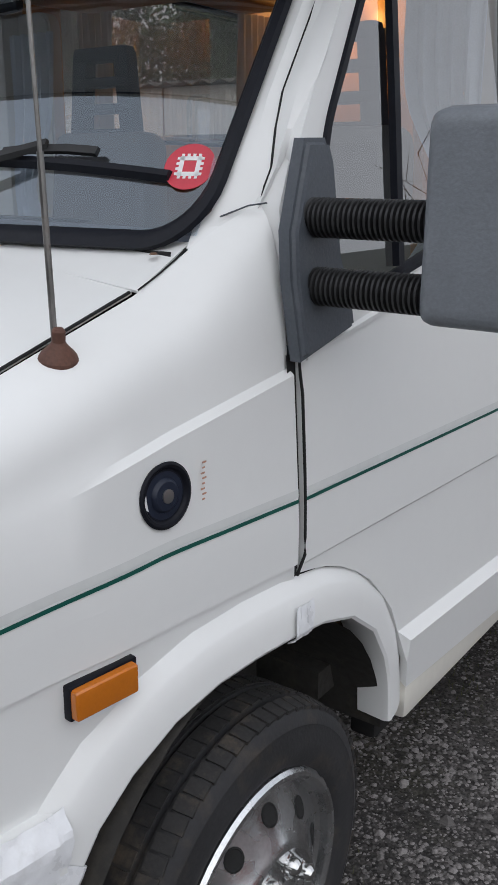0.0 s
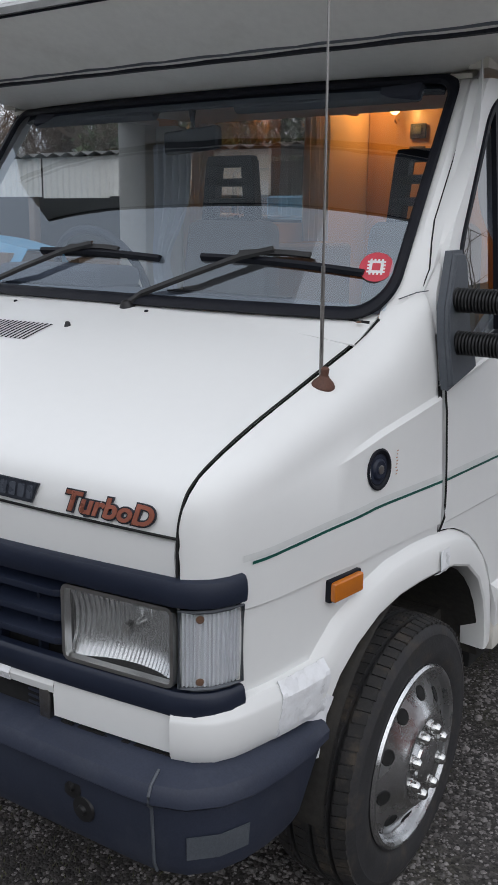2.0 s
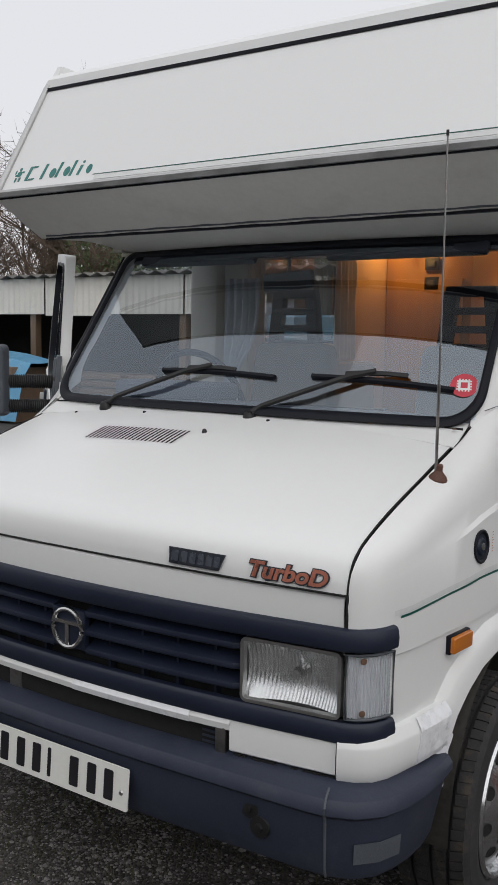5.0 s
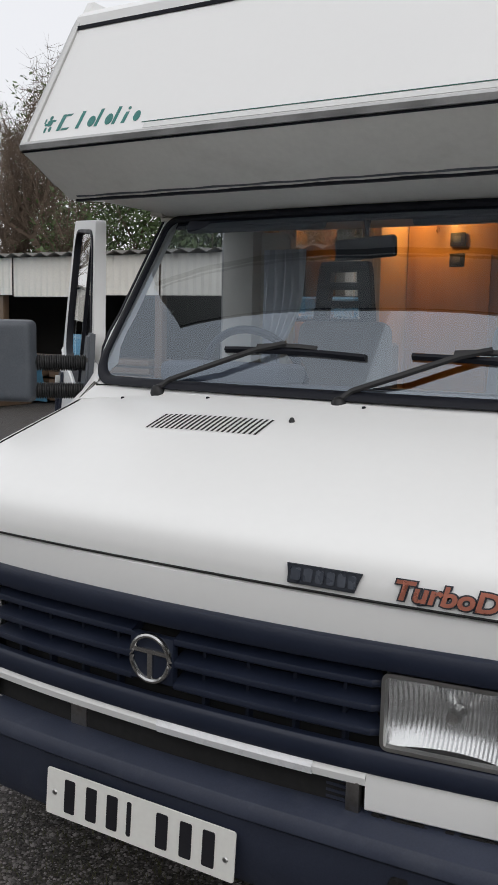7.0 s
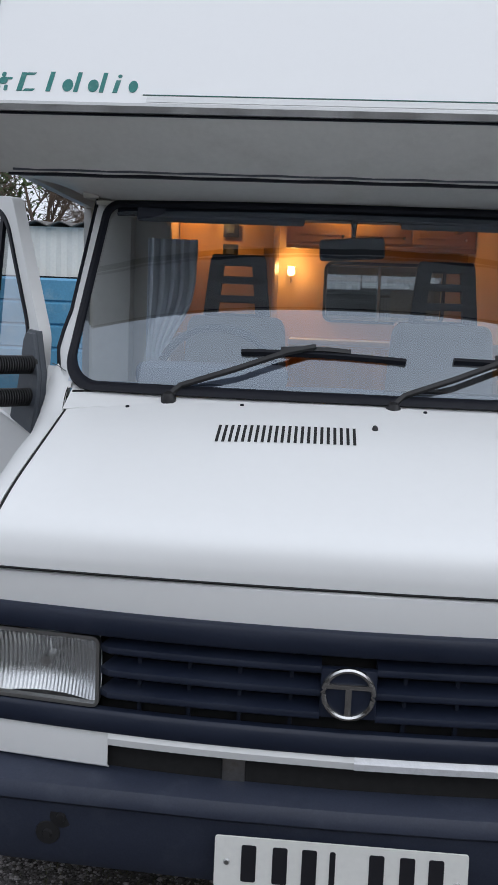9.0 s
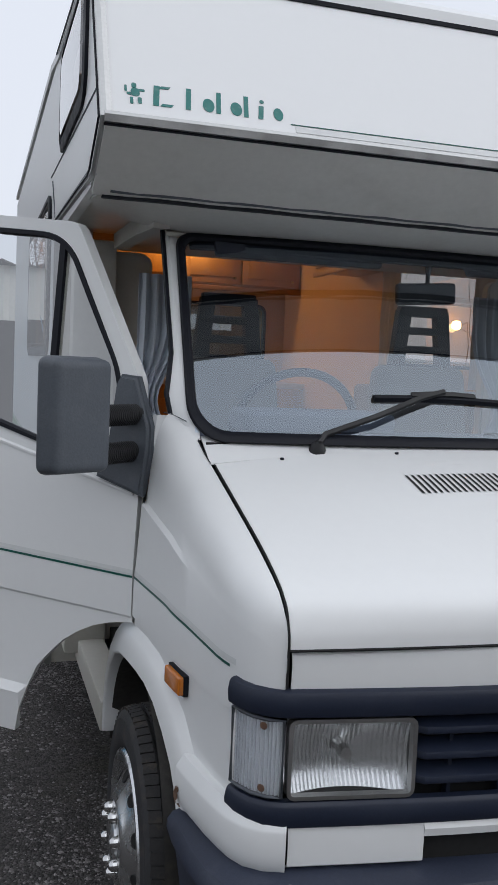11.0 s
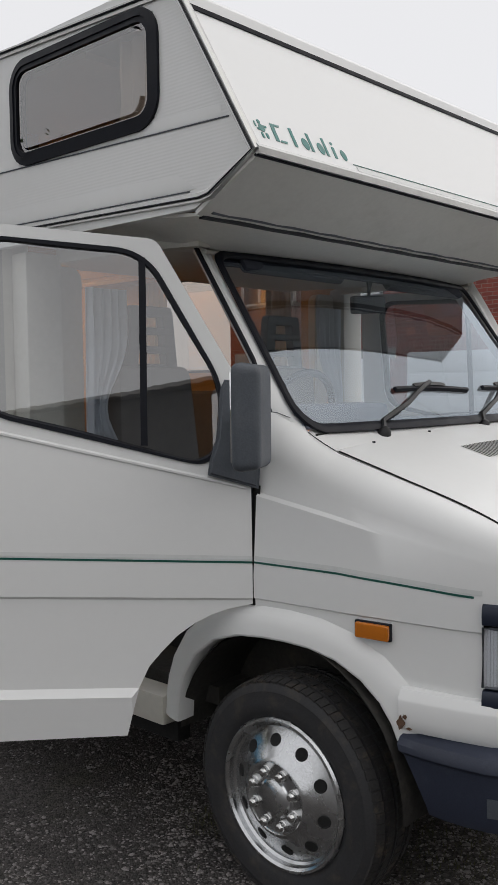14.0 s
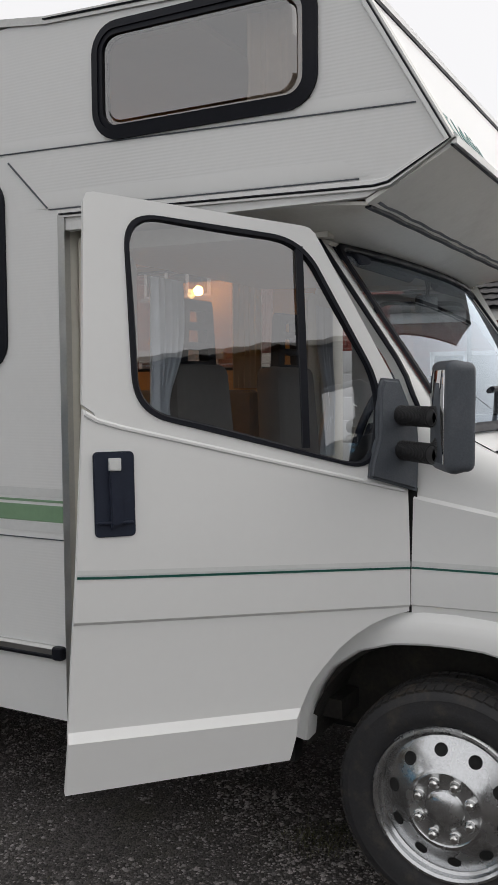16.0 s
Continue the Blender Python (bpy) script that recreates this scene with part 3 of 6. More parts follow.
# registration plate with plain bars
MP = Matrix.Translation((0, -0.008, 0.468)) @ Matrix.Rotation(radians(90 - 4), 4, "X")
plate = part("registration_plate", prism(rounded(0.524, 0.111, 0.006, 3), 0.004, MP, 0.001), PLATEW, van, "white plate with plain dark bars")
for x in (-0.19, -0.125, -0.064, -0.016, 0.075, 0.138, 0.197):
    w = 0.012 if x == -0.016 else 0.031
    part("plate_bar", prism(rounded(w, 0.079, 0.004, 2, x, 0), 0.0012, MP @ Matrix.Translation((0, 0, 0.004))), PLATEK, plate)
for x in (-0.236, 0.240):
    part("plate_screw", lathe([(0, 0.0035), (0.005, 0.003), (0.007, 0)], MP @ Matrix.Translation((x, -0.01 if x > 0 else 0.0, 0.004)), 12), ALU, plate)


# ---- windscreen, pillars, roof edge ----
def ws_y(x, z):
    return 0.752 + 0.703 * (z - 1.372) + 0.060 * min(abs(x) / 0.8, 1.1) ** 2.4


def ws_outline(inset, k=8):
    w, zl, zh = 1.666 - 2 * inset, 1.374 + inset, 1.965 - inset
    pts = []
    for ax, az, r, a0 in ((1, 1, 0.05, 0), (-1, 1, 0.05, 90), (-1, -1, 0.10, 180), (1, -1, 0.10, 270)):
        r = max(r - inset * 0.5, 0.02)
        for i in range(k + 1):
            a = radians(a0 + 90 * i / k)
            x = ax * (w / 2 - r) + r * math.cos(a)
            z = (zh - r if az > 0 else zl + r) + r * math.sin(a)
            pts.append((x * (1.012 - 0.036 * (z - 1.374) / 0.59), z - 0.006 * (x / 0.8) ** 2))
    fine = []
    for i, p in enumerate(pts):
        q = pts[(i + 1) % len(pts)]
        n = 16 if (i + 1) % (k + 1) == 0 else 1
        fine += [(p[0] + (q[0] - p[0]) * j / n, p[1] + (q[1] - p[1]) * j / n) for j in range(n)]
    return fine


rings = [[(x, ws_y(x, z) - 0.004 - d, z) for x, z in ws_outline(i)] for i, d in ((0.0, 0.0), (0.004, 0.010), (0.016, 0.012), (0.024, 0.006), (0.028, -0.004))]
screen_seal = part("windscreen_rubber", sheet(rings, closed=True), RUBBER, van)
rows = []
for f in np.linspace(0, 1, 9):
    row = []
    for x in np.linspace(-0.822, 0.822, 21):
        z = 1.392 + 0.556 * f
        row.append((x * (1 - 0.036 * f), ws_y(x, z), z))
    rows.append(row)
part("windscreen", sheet(rows), SCREEN, van, "wide reflective windscreen with grey dashboard behind")


def pillar(sx):
    rows = []
    for e, p in (((0.812, ws_y(0.812, 1.374) + 0.004, 1.374), (0.822, 0.814, 1.373)), ((0.808, ws_y(0.808, 1.402) + 0.006, 1.402), (0.844, 0.860, 1.406))):
        e, p = Vector(e), Vector(p)
        rows.append([e, (e + p) / 2 + Vector((0.002, -0.002, 0)), p, p + Vector((-0.02, 0.03, -0.004))])
    edge, far = [], []
    for f in np.linspace(0, 1, 11):
        z = 1.425 + 0.555 * f
        ex = 0.826 - 0.020 * f
        e = Vector((ex, ws_y(ex, z) + 0.006, z))
        old = Vector((0.868 + 0.17 * f - 0.174 * f * f, 0.912 + 0.283 * f, z + 0.005))
        k = min(f / 0.30, 1.0)
        p = old.lerp(Vector((ex + 0.036, e.y + 0.016, z + 0.003)), k * k * (3 - 2 * k))
        mid = (e + p) / 2 + Vector((0.005, -0.006, 0))
        rows.append([e, mid, p, p + Vector((-0.03, 0.05, 0))])
        edge.append(p)
        far.append(old)
    part("windscreen_pillar", flip(sheet(rows, thick=0.004), sx), WHITE, van)
    part("door_frame_seal", flip(tube([p + Vector((0.002, 0.002, 0)) for p in edge], 0.0032 if sx > 0 else 0.008, 6), sx), VOID if sx > 0 else RUBBER, van)
    if sx > 0:
        part("closed_door_frame", sheet([[a + Vector((0.003, 0.003, 0)), a.lerp(b, 0.5) + Vector((0.006, -0.002, 0)), b + Vector((0.003, 0.006, 0))] for a, b in zip(edge, far)], thick=0.003), WHITE, van)
    # cheek that closes the foot of the pillar against the door
    rows = []
    for z in (1.34, 1.385, 1.43, 1.475, 1.52, 1.565) if sx > 0 else (1.34, 1.385, 1.43):
        f = max(0.0, (z - 1.43) / 0.555)
        px, py = 0.866 + 0.17 * f - 0.174 * f * f, 0.908 + 0.283 * f
        ex = max(px + 0.001, float(np.interp(z, [1.26, 1.6], [0.936, 0.905])) - 0.006)
        rows.append([(px - 0.03, py - 0.002, z), (px, py, z), (ex - 0.008, py + 0.008, z), (ex, py + 0.022, z)])
    part("pillar_cheek", flip(sheet(rows, thick=0.003), sx), WHITE, van)
    # door opening: sill, rear jamb and roof rail
    part("door_sill", flip(box((0.93, 1.67, 0.455), (0.10, 0.74, 0.10), 0.012), sx), INNER, van)
    # near-black skirt: the shade under the sill is put into its colour
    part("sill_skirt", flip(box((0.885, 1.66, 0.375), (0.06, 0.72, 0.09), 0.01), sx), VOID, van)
    part("door_jamb", flip(box((0.955, 1.985, 1.23), (0.16, 0.10, 1.56), 0.02), sx), INNER, van)
    part("roof_rail", flip(sweep([(0.862, 1.20, 1.985), (0.866, 1.5, 2.0), (0.87, 1.95, 2.005)], [(-0.03, -0.025), (0.02, -0.025), (0.02, 0.03), (-0.03, 0.03)]), sx), INNER, van)


for side in (1, -1):
    pillar(side)

# ---- doors ----
DZ = [0.46, 0.598, 0.620, 0.878, 0.886, 1.0, 1.2, 1.26, 1.6, 2.0]
DV = [0.960, 0.974, 0.955, 0.952, 0.959, 0.957, 0.944, 0.936, 0.905, 0.866]
DX = lambda z: float(np.interp(z, DZ, DV))
DBOT = curve([0.92, 1.0, 1.10, 1.20, 1.265, 1.300], [0.868, 0.852, 0.808, 0.722, 0.62, 0.487])
HINGE = Vector((0.945, 0.918, 0))


def resample(loop, n):
    loop = [Vector(p) for p in loop]
    d = [0.0]
    for a, b in zip(loop, loop[1:] + loop[:1]):
        d.append(d[-1] + (b - a).length)
    out = []
    for i in range(n):
        t = d[-1] * i / n
        j = max(k for k in range(len(loop)) if d[k] <= t)
        f = (t - d[j]) / max(d[j + 1] - d[j], 1e-9)
        out.append(loop[j].lerp(loop[(j + 1) % len(loop)], f))
    return out


def soften(loop, r, k=4):
    """Rounds the corners of a plan loop by radius-like r."""
    loop = [Vector(p) for p in loop]
    out = []
    for i, p in enumerate(loop):
        a, b = loop[i - 1], loop[(i + 1) % len(loop)]
        ra = min(r, (a - p).length * 0.45)
        rb = min(r, (b - p).length * 0.45)
        s, e = p + (a - p).normalized() * ra, p + (b - p).normalized() * rb
        for j in range(k + 1):
            t = j / k
            out.append(s * (1 - t) ** 2 + p * 2 * t * (1 - t) + e * t * t)
    return out


WIN = [(1.022, 1.262), (1.715, 1.408), (1.728, 1.928), (1.225, 1.905), (0.992, 1.50)]
OUT = [(0.935, 1.222), (1.846, 1.396), (1.826, 1.968), (1.196, 1.938), (0.950, 1.515)]


def cab_door(sx, angle):
    turn = Matrix.Translation(HINGE) @ Matrix.Rotation(radians(-angle), 4, "Z") @ Matrix.Translation(-HINGE)
    done = lambda bm: flip((bm.transform(turn), bm)[1], sx)
    rise = 0.048 if angle else 0.0
    rear = lambda y, z: y if y < 1.8 or z > 1.42 else 1.8 + (y - 1.8) * (0.044 + max(0.0, 1.40 - z) * 0.072) / 0.112
    onskin = lambda y, z, o=0.0: (DX(z) + 0.045 * max(0.0, y - 0.92) + o, rear(y, z), z + rise * (y - 0.92) * min(1.0, max(0.35, z)))
    cols = []
    ys = [0.926, 0.96, 1.0, 1.05, 1.10, 1.15, 1.20, 1.235, 1.265, 1.285, 1.299, 1.302, 1.4, 1.55, 1.7, 1.8, 1.912]
    for y in ys:
        zb = DBOT(y) if y <= 1.30 else 0.482 - 0.020 * (y - 1.3)
        zt = 1.222 + (y - 0.935) * 0.1945
        marks = [z for z in (0.59, 0.598, 0.620, 0.878, 0.886, 0.90, 1.0, 1.1) if z > zb + 0.004]
        zz = [zb] + marks + [zt]
        full = [zb] * (10 - len(zz)) + zz
        cols.append([onskin(y, z) for z in full])
    bm = sheet(cols)
    weld(bm, 0.0005)
    bmesh.ops.recalc_face_normals(bm, faces=bm.faces)
    bmesh.ops.solidify(bm, geom=bm.faces[:], thickness=0.02)
    word = "open" if angle else "closed"
    door = part("cab_door", done(bm), WHITE, van, f"white cab door standing {word} with black-edged window")
    # window frame
    n = 144
    inner = resample([(*p,) for p in soften([(y, z, 0) for y, z in WIN], 0.095, 9)], n)
    outer = resample(soften([(y, z, 0) for y, z in OUT], 0.022, 3), n)
    ring = lambda loop, o: [onskin(p[0], p[1], o) for p in loop]
    bm = sheet([ring(inner, -0.035), ring(inner, 0.0), ring(outer, 0.0), ring(outer, -0.04), ring(inner, -0.035)], closed=True)
    part("window_surround", done(weld(bm)), WHITE, door)
    shrink = lambda k: [Vector(p) + (Vector((1.42, 1.62, 0)) - Vector(p)).normalized() * k for p in inner]
    bm = sheet([ring(inner, -0.004), ring(shrink(0.002), 0.006), ring(shrink(0.014), 0.006), ring(shrink(0.020), -0.012), ring(inner, -0.03)], closed=True)
    part("window_rubber", done(bm), RUBBER, door)
    div = [onskin(1.238, z, -0.001) for z in np.linspace(1.328, 1.880, 7)]
    part("window_divider", done(sweep(div, [(-0.010, -0.007), (0.010, -0.007), (0.010, 0.006), (-0.010, 0.006)], None, (1, 0, 0))), RUBBER, door)
    cen = Vector((1.40, 1.62, 0))
    bm = sheet([ring([cen.lerp(p, f) for p in shrink(0.010)], -0.008) for f in (1.0, 0.5, 0.0)], closed=True)
    part("window_glass", done(weld(bm, 1e-5)), SIDEGLASS, door)
    # inner trim
    bm = sheet([[onskin(y, z, -0.055) for y in (1.34, 1.5, 1.7, 1.88)] for z in (0.56, 0.8, 1.0, 1.2, 1.30)], thick=0.02)
    part("inner_trim", done(bm), INNER, door)
    # handle
    zt = 1.203
    part("belt_moulding", done(sweep([onskin(y, 1.213 + (y - 0.935) * 0.1945, 0.001) for y in np.linspace(0.94, 1.90, 14)], [(-0.007, -0.002), (0.007, -0.002), (0.004, 0.004), (-0.002, 0.004)], None, (1, 0, 0))), WHITE, door)
    M = Matrix.Translation(onskin(1.772, zt, -0.003)) @ Matrix.Rotation(radians(-2.6), 4, 'Z') @ Matrix.Rotation(radians(-3), 4, "Y") @ Matrix.Rotation(radians(90), 4, "Z") @ Matrix.Rotation(radians(90), 4, "X")
    part("door_handle", done(prism(rounded(0.104, 0.215, 0.012, 4), 0.010, M, 0.003)), PLASTIC, door, "dark recessed door handle")
    part("handle_grip", done(prism([(-0.022, -0.075), (0.012, -0.085), (0.016, 0.06), (-0.012, 0.06)], 0.024, M, 0.004)), PLASTIC, door)
    part("handle_shelf", done(box(onskin(1.772, zt - 0.07, 0.012), (0.01, 0.09, 0.006), 0.002)), PLASTIC, door)
    # flat pale grey paints the sheen of the metal lock
    part("lock", done(prism(rounded(0.030, 0.032, 0.003, 2, 0.0, 0.075), 0.028, M, 0.002)), SILVERSTRIPE, door, "square door lock with metal sheen put into its pale colour")
    # stripes on the panel
    for z0, z1, mat, nm in ((0.990, 0.996, GREEN, "green_stripe"), (0.999, 1.012, SILVERSTRIPE, "pale_stripe")):
        bm = sheet([[onskin(y, z, 0.0016) for y in np.linspace(0.926, 1.908, 12)] for z in (z0, z1)])
        part(nm, done(bm), mat, door)
    # mirror on two ribbed arms
    pl = [(0.905, 1.212), (1.054, 1.248), (1.048, 1.290), (1.024, 1.36), (1.014, 1.50), (1.000, 1.530), (0.948, 1.528), (0.896, 1.40), (0.893, 1.33)]
    bm = bmesh.new()
    f = bm.faces.new([bm.verts.new(onskin(y, z, -0.004)) for y, z in pl])
    r = bmesh.ops.extrude_face_region(bm, geom=[f])
    tops = [v for v in r["geom"] if isinstance(v, bmesh.types.BMVert)]
    bmesh.ops.translate(bm, verts=tops, vec=(0.028, 0, 0))
    bmesh.ops.bevel(bm, geom=[e for e in bm.edges if all(v in tops for v in e.verts)], offset=0.010, segments=3, affect="EDGES")
    part("mirror_plate", done(bm), GREYPL, door)
    for z in (1.428, 1.330) if angle else (1.418, 1.320):
        prof = [(0.029, 0.0), (0.029, 0.02)]
        for i in range(22):
            h = 0.024 + i * 0.0082
            prof += [(0.0235, h), (0.0285, h + 0.002), (0.0285, h + 0.0055), (0.0235, h + 0.0075)]
        prof += [(0.027, 0.208), (0.027, 0.24)]
        part("mirror_arm", done(lathe(prof, Matrix.Translation((0.925, 0.948, z)) @ Matrix.Rotation(radians(90), 4, "Y"), 20)), BLACK, door, "ribbed black mirror arm")
    head = box((0, 0, 0), (0.182, 0.078, 0.284), 0.028, 5)
    for v in head.verts:
        if v.co.y < 0:
            v.co.x *= 0.93
            v.co.z *= 0.97
    swivel = Matrix.Translation((1.206 if angle else 1.220, 0.938, 1.433 if angle else 1.422)) @ Matrix.Rotation(radians(16 if angle else 0), 4, "Z")
    head.transform(swivel)
    part("mirror_shell", done(head), MIRRORGREY if sx > 0 else GREYPL, door, "large grey plastic mirror shell")
    pane = box((0, 0.0405, 0), (0.140, 0.004, 0.235), 0.0015)
    pane.transform(swivel)
    part("mirror_face", done(pane), MIRRORGLASS, door)
    return door


cab_door(1, 0)
cab_door(-1, 46)

# black strip behind the door seam puts the gap's shade into colour
for side in (1, -1):
    part("door_gap_shade", flip(sheet([[(DX(z) - 0.012 + 0.002, y, z) for y in (0.903, 0.934)] for z in (0.84, 0.9, 1.0, 1.1, 1.2, 1.22)]), side), VOID, van)

# stripes on the front wings and camper
for side in (1, -1):
    for z0, z1, mat, nm in ((0.990, 0.996, GREEN, "green_stripe"), (0.999, 1.012, SILVERSTRIPE, "pale_stripe")):
        ys = np.linspace(0.235 - (0.02 if nm[0] == "p" else 0), 0.912, 24)
        part(nm, flip(sheet([[(XS(y) + 0.0014 - 0.065 * (z - 0.955) * min(max((y - 0.26) / 0.40, 0.0), 1.0), y, z - 0.018 * max(0.0, (0.62 - y) / 0.385)) for y in ys] for z in (z0, z1)]), side), mat, van)

# ---- coachbuilt body ----
HW = 1.09
PROFILE = [(0.766, 2.141), (1.032, 2.595), (1.045, 2.625), (1.075, 2.645)]


def side_wall(sx):
    """Outer side of the overcab and living body, with its window holes."""
    t = 0.03
    bm = bmesh.new()
    # the wall as strips round two openings
    def quad(a, b, c, d):
        bm.faces.new([bm.verts.new((HW, y, z)) for y, z in (a, b, c, d)])
    W1 = (1.165, 1.885, 2.305, 2.615)
    W2 = (2.315, 3.66, 1.60, 2.20)
    holes = [W1, W2]
    cells_y = sorted({0.766, 0.955, 1.032, 1.06, 1.165, 1.885, 2.05, 2.315, 3.66, 4.6, 5.70})
    cells_z = sorted({0.39, 1.0, 1.60, 2.02, 2.141, 2.20, 2.305, 2.615, 2.70})
    for y0, y1 in zip(cells_y, cells_y[1:]):
        for z0, z1 in zip(cells_z, cells_z[1:]):
            cy, cz = (y0 + y1) / 2, (z0 + z1) / 2
            if any(h[0] < cy < h[1] and h[2] < cz < h[3] for h in holes):
                continue
            if cy < 2.05 and cz < 2.02:
                continue
            quad((y0, z0), (y1, z0), (y1, z1), (y0, z1))
    weld(bm, 1e-4)
    for pt, nrm in (((0, 0.766, 2.141), (0, -0.454, 0.266)), ((0, 0.766, 2.141), (0, -0.098, -0.189))):
        near = [f for f in bm.faces if f.calc_center_median().y < 1.165]
        geom = near + list({e for f in near for e in f.edges}) + list({v for f in near for v in f.verts})
        bmesh.ops.bisect_plane(bm, geom=geom, plane_co=pt, plane_no=nrm, clear_outer=True)
    bmesh.ops.recalc_face_normals(bm, faces=bm.faces)
    bmesh.ops.solidify(bm, geom=bm.faces[:], thickness=t)
    wall = part("coach_side", flip(bm, sx), RIBBED, van, "white ribbed side panel of the coach body")
    for name, (y0, y1, z0, z1), r in (("overcab_window", W1, 0.07), ("side_window", W2, 0.07)):
        loop = [(y - 0.0, z) for y, z in rounded(y1 - y0, z1 - z0, r, 7, (y0 + y1) / 2, (z0 + z1) / 2)]
        big = rounded(y1 - y0 + 0.05, z1 - z0 + 0.05, r + 0.025, 7, (y0 + y1) / 2, (z0 + z1) / 2)
        sm = rounded(y1 - y0 - 0.035, z1 - z0 - 0.035, r - 0.0175, 7, (y0 + y1) / 2, (z0 + z1) / 2)
        ring = lambda lp, x: [(x, y, z) for y, z in lp]
        bm = sheet([ring(big, HW - 0.002), ring(big, HW + 0.010), ring(loop, HW + 0.014), ring(loop, HW + 0.009), ring(sm, HW + 0.012), ring(sm, HW - 0.03)], closed=True)
        w = part(name, flip(bm, sx), RUBBER, van, "black rubber window frame with smoked pane")
        cen = Vector(((y0 + y1) / 2, (z0 + z1) / 2, 0))
        bm = sheet([[(HW + 0.004 + (0.012 if f < 0.93 else 0.0), cen.x + (y - cen.x) * f, cen.y + (z - cen.y) * f) for y, z in sm] for f in (1.0, 0.95, 0.92, 0.5, 0.0)], closed=True)
        part("pane", flip(weld(bm, 1e-5), sx), ACRYLIC, w)
    # mouldings
    def rail(name, pts, w, h, mat):
        part(name, flip(sweep([(HW + 0.001, y, z) for y, z in pts], [(-w, -h), (w * 0.8, -h * 0.8), (w * 0.8, h * 0.8), (-w, h)], None, (1, 0, 0)), sx), mat, wall)
    part("moulded_band", flip(sheet([[(HW + o, y, z + 0.028 * (y - 0.87)) for y in (0.89, 1.4, 2.0, 2.30)] for z, o in ((2.255, 0.001), (2.270, 0.0018), (2.290, 0.001))]), sx), WHITE, wall)
    rail("dark_joint", [(0.862, 2.250), (2.36, 2.293)], 0.002, 0.002, GREYPL)
    part("moulded_band", flip(sheet([[(HW + o, y + (z - 2.098) * 1.6 * (y < 1.2), z + 0.02 * (y - 2.17)) for y in (0.99, 1.4, 1.9, 2.15)] for z, o in ((2.098, 0.001), (2.104, 0.0016), (2.132, 0.0016), (2.150, 0.001))]), sx), WHITE, wall)
    rail("dark_joint", [(1.02, 2.070), (2.10, 2.092)], 0.002, 0.002, GREYPL)
    rail("diagonal_joint", [(2.27, 2.262), (2.105, 2.098)], 0.003, 0.003, GREYPL)
    edge = [(5.7, 2.755), (2.4, 2.735), (2.1, 2.695), (1.10, 2.652), (1.06, 2.636), (1.034, 2.598), (0.768, 2.144), (0.935, 2.052), (0.975, 2.046), (2.05, 2.072)]
    part("edge_trim", flip(sweep([(HW - 0.005, y, z) for y, z in edge], [(-0.014, -0.012), (0.010, -0.014), (0.014, 0.0), (0.010, 0.014), (-0.014, 0.012)], None, (1, 0, 0)), sx), ALU, wall, "grey aluminium edge trim")
    part("edge_trim_insert", flip(sweep([(HW + 0.012, y, z) for y, z in edge[2:]], ring_profile(0.003, 0.003, 5), None, (1, 0, 0)), sx), RUBBER, wall)
    for z0, z1, mat, nm in ((1.128, 1.136, PALEGREEN, "thin_green_stripe"), (1.062, 1.118, PALEGREEN, "green_band"), (1.145, 1.175, SILVERSTRIPE, "pale_band"), (1.026, 1.058, SILVERSTRIPE, "pale_band")):
        part(nm, flip(sheet([[(HW + 0.0015, y, z) for y in (2.056, 3.5, 5.69)] for z in (z0, z1)]), sx), mat, wall)
    rail("lower_joint", [(2.055, 1.004), (5.69, 1.004)], 0.002, 0.003, GREYPL)
    part("body_rail", flip(sweep([(HW + 0.008, 2.105, 0.628), (HW + 0.008, 5.6, 0.628)], [(-0.012, -0.016), (0.012, -0.012), (0.014, 0.008), (0.004, 0.016), (-0.012, 0.016)]), sx), [ALU], wall)
    part("rail_lower_lip", flip(sweep([(HW + 0.012, 2.105, 0.612), (HW + 0.012, 5.6, 0.612)], ring_profile(0.010, 0.012, 6)), sx), RUBBER, wall)
    part("rail_end_cap", flip(box((HW + 0.010, 2.088, 0.622), (0.034, 0.045, 0.046), 0.012, 3), sx), RUBBER, wall)
    part("corner_trim", flip(sweep([(HW - 0.006, 2.048, 0.385), (HW - 0.006, 2.048, 2.07)], [(-0.016, -0.014), (0.016, -0.014), (0.012, 0.014), (-0.016, 0.014)], None, (1, 0, 0)), sx), ALU, wall)
    part("recess_wall", flip(box((1.02, 2.048, 1.23), (0.13, 0.02, 1.68)), sx), INNER, van)
    return wall


for side in (1, -1):
    side_wall(side)
N = HW - 0.004
rows = [[(x, y, z) for x in np.linspace(-N, N, 9)] for y, z in ((0.766, 2.141), (0.90, 2.37), (1.032, 2.597))]
nose = part("overcab_front", sheet(rows, thick=0.02), BODY, van, "white sloping overcab front with lettering")
rows = [[(x, y, z) for x in np.linspace(-N, N, 9)] for y, z in ((1.028, 2.592), (1.036, 2.635), (1.075, 2.664), (1.6, 2.692), (2.1, 2.710), (2.4, 2.745), (5.7, 2.765))]
part("coach_roof", sheet(rows, thick=0.02), BODY, van)
part("roof_joint", sweep([(-N, 1.028, 2.594), (N, 1.028, 2.594)], [(-0.006, -0.006), (0.006, -0.006), (0.006, 0.006), (-0.006, 0.006)]), RUBBER, nose)
part("lower_edge_trim", sweep([(-HW, 0.764, 2.142), (HW, 0.764, 2.142)], [(-0.004, -0.012), (0.010, -0.010), (0.012, 0.008), (0.002, 0.018), (-0.004, 0.018)]), ALU, nose)
part("lower_edge_insert", sweep([(-HW, 0.766, 2.129), (HW, 0.766, 2.129)], ring_profile(0.0045, 0.0045, 6)), RUBBER, nose)
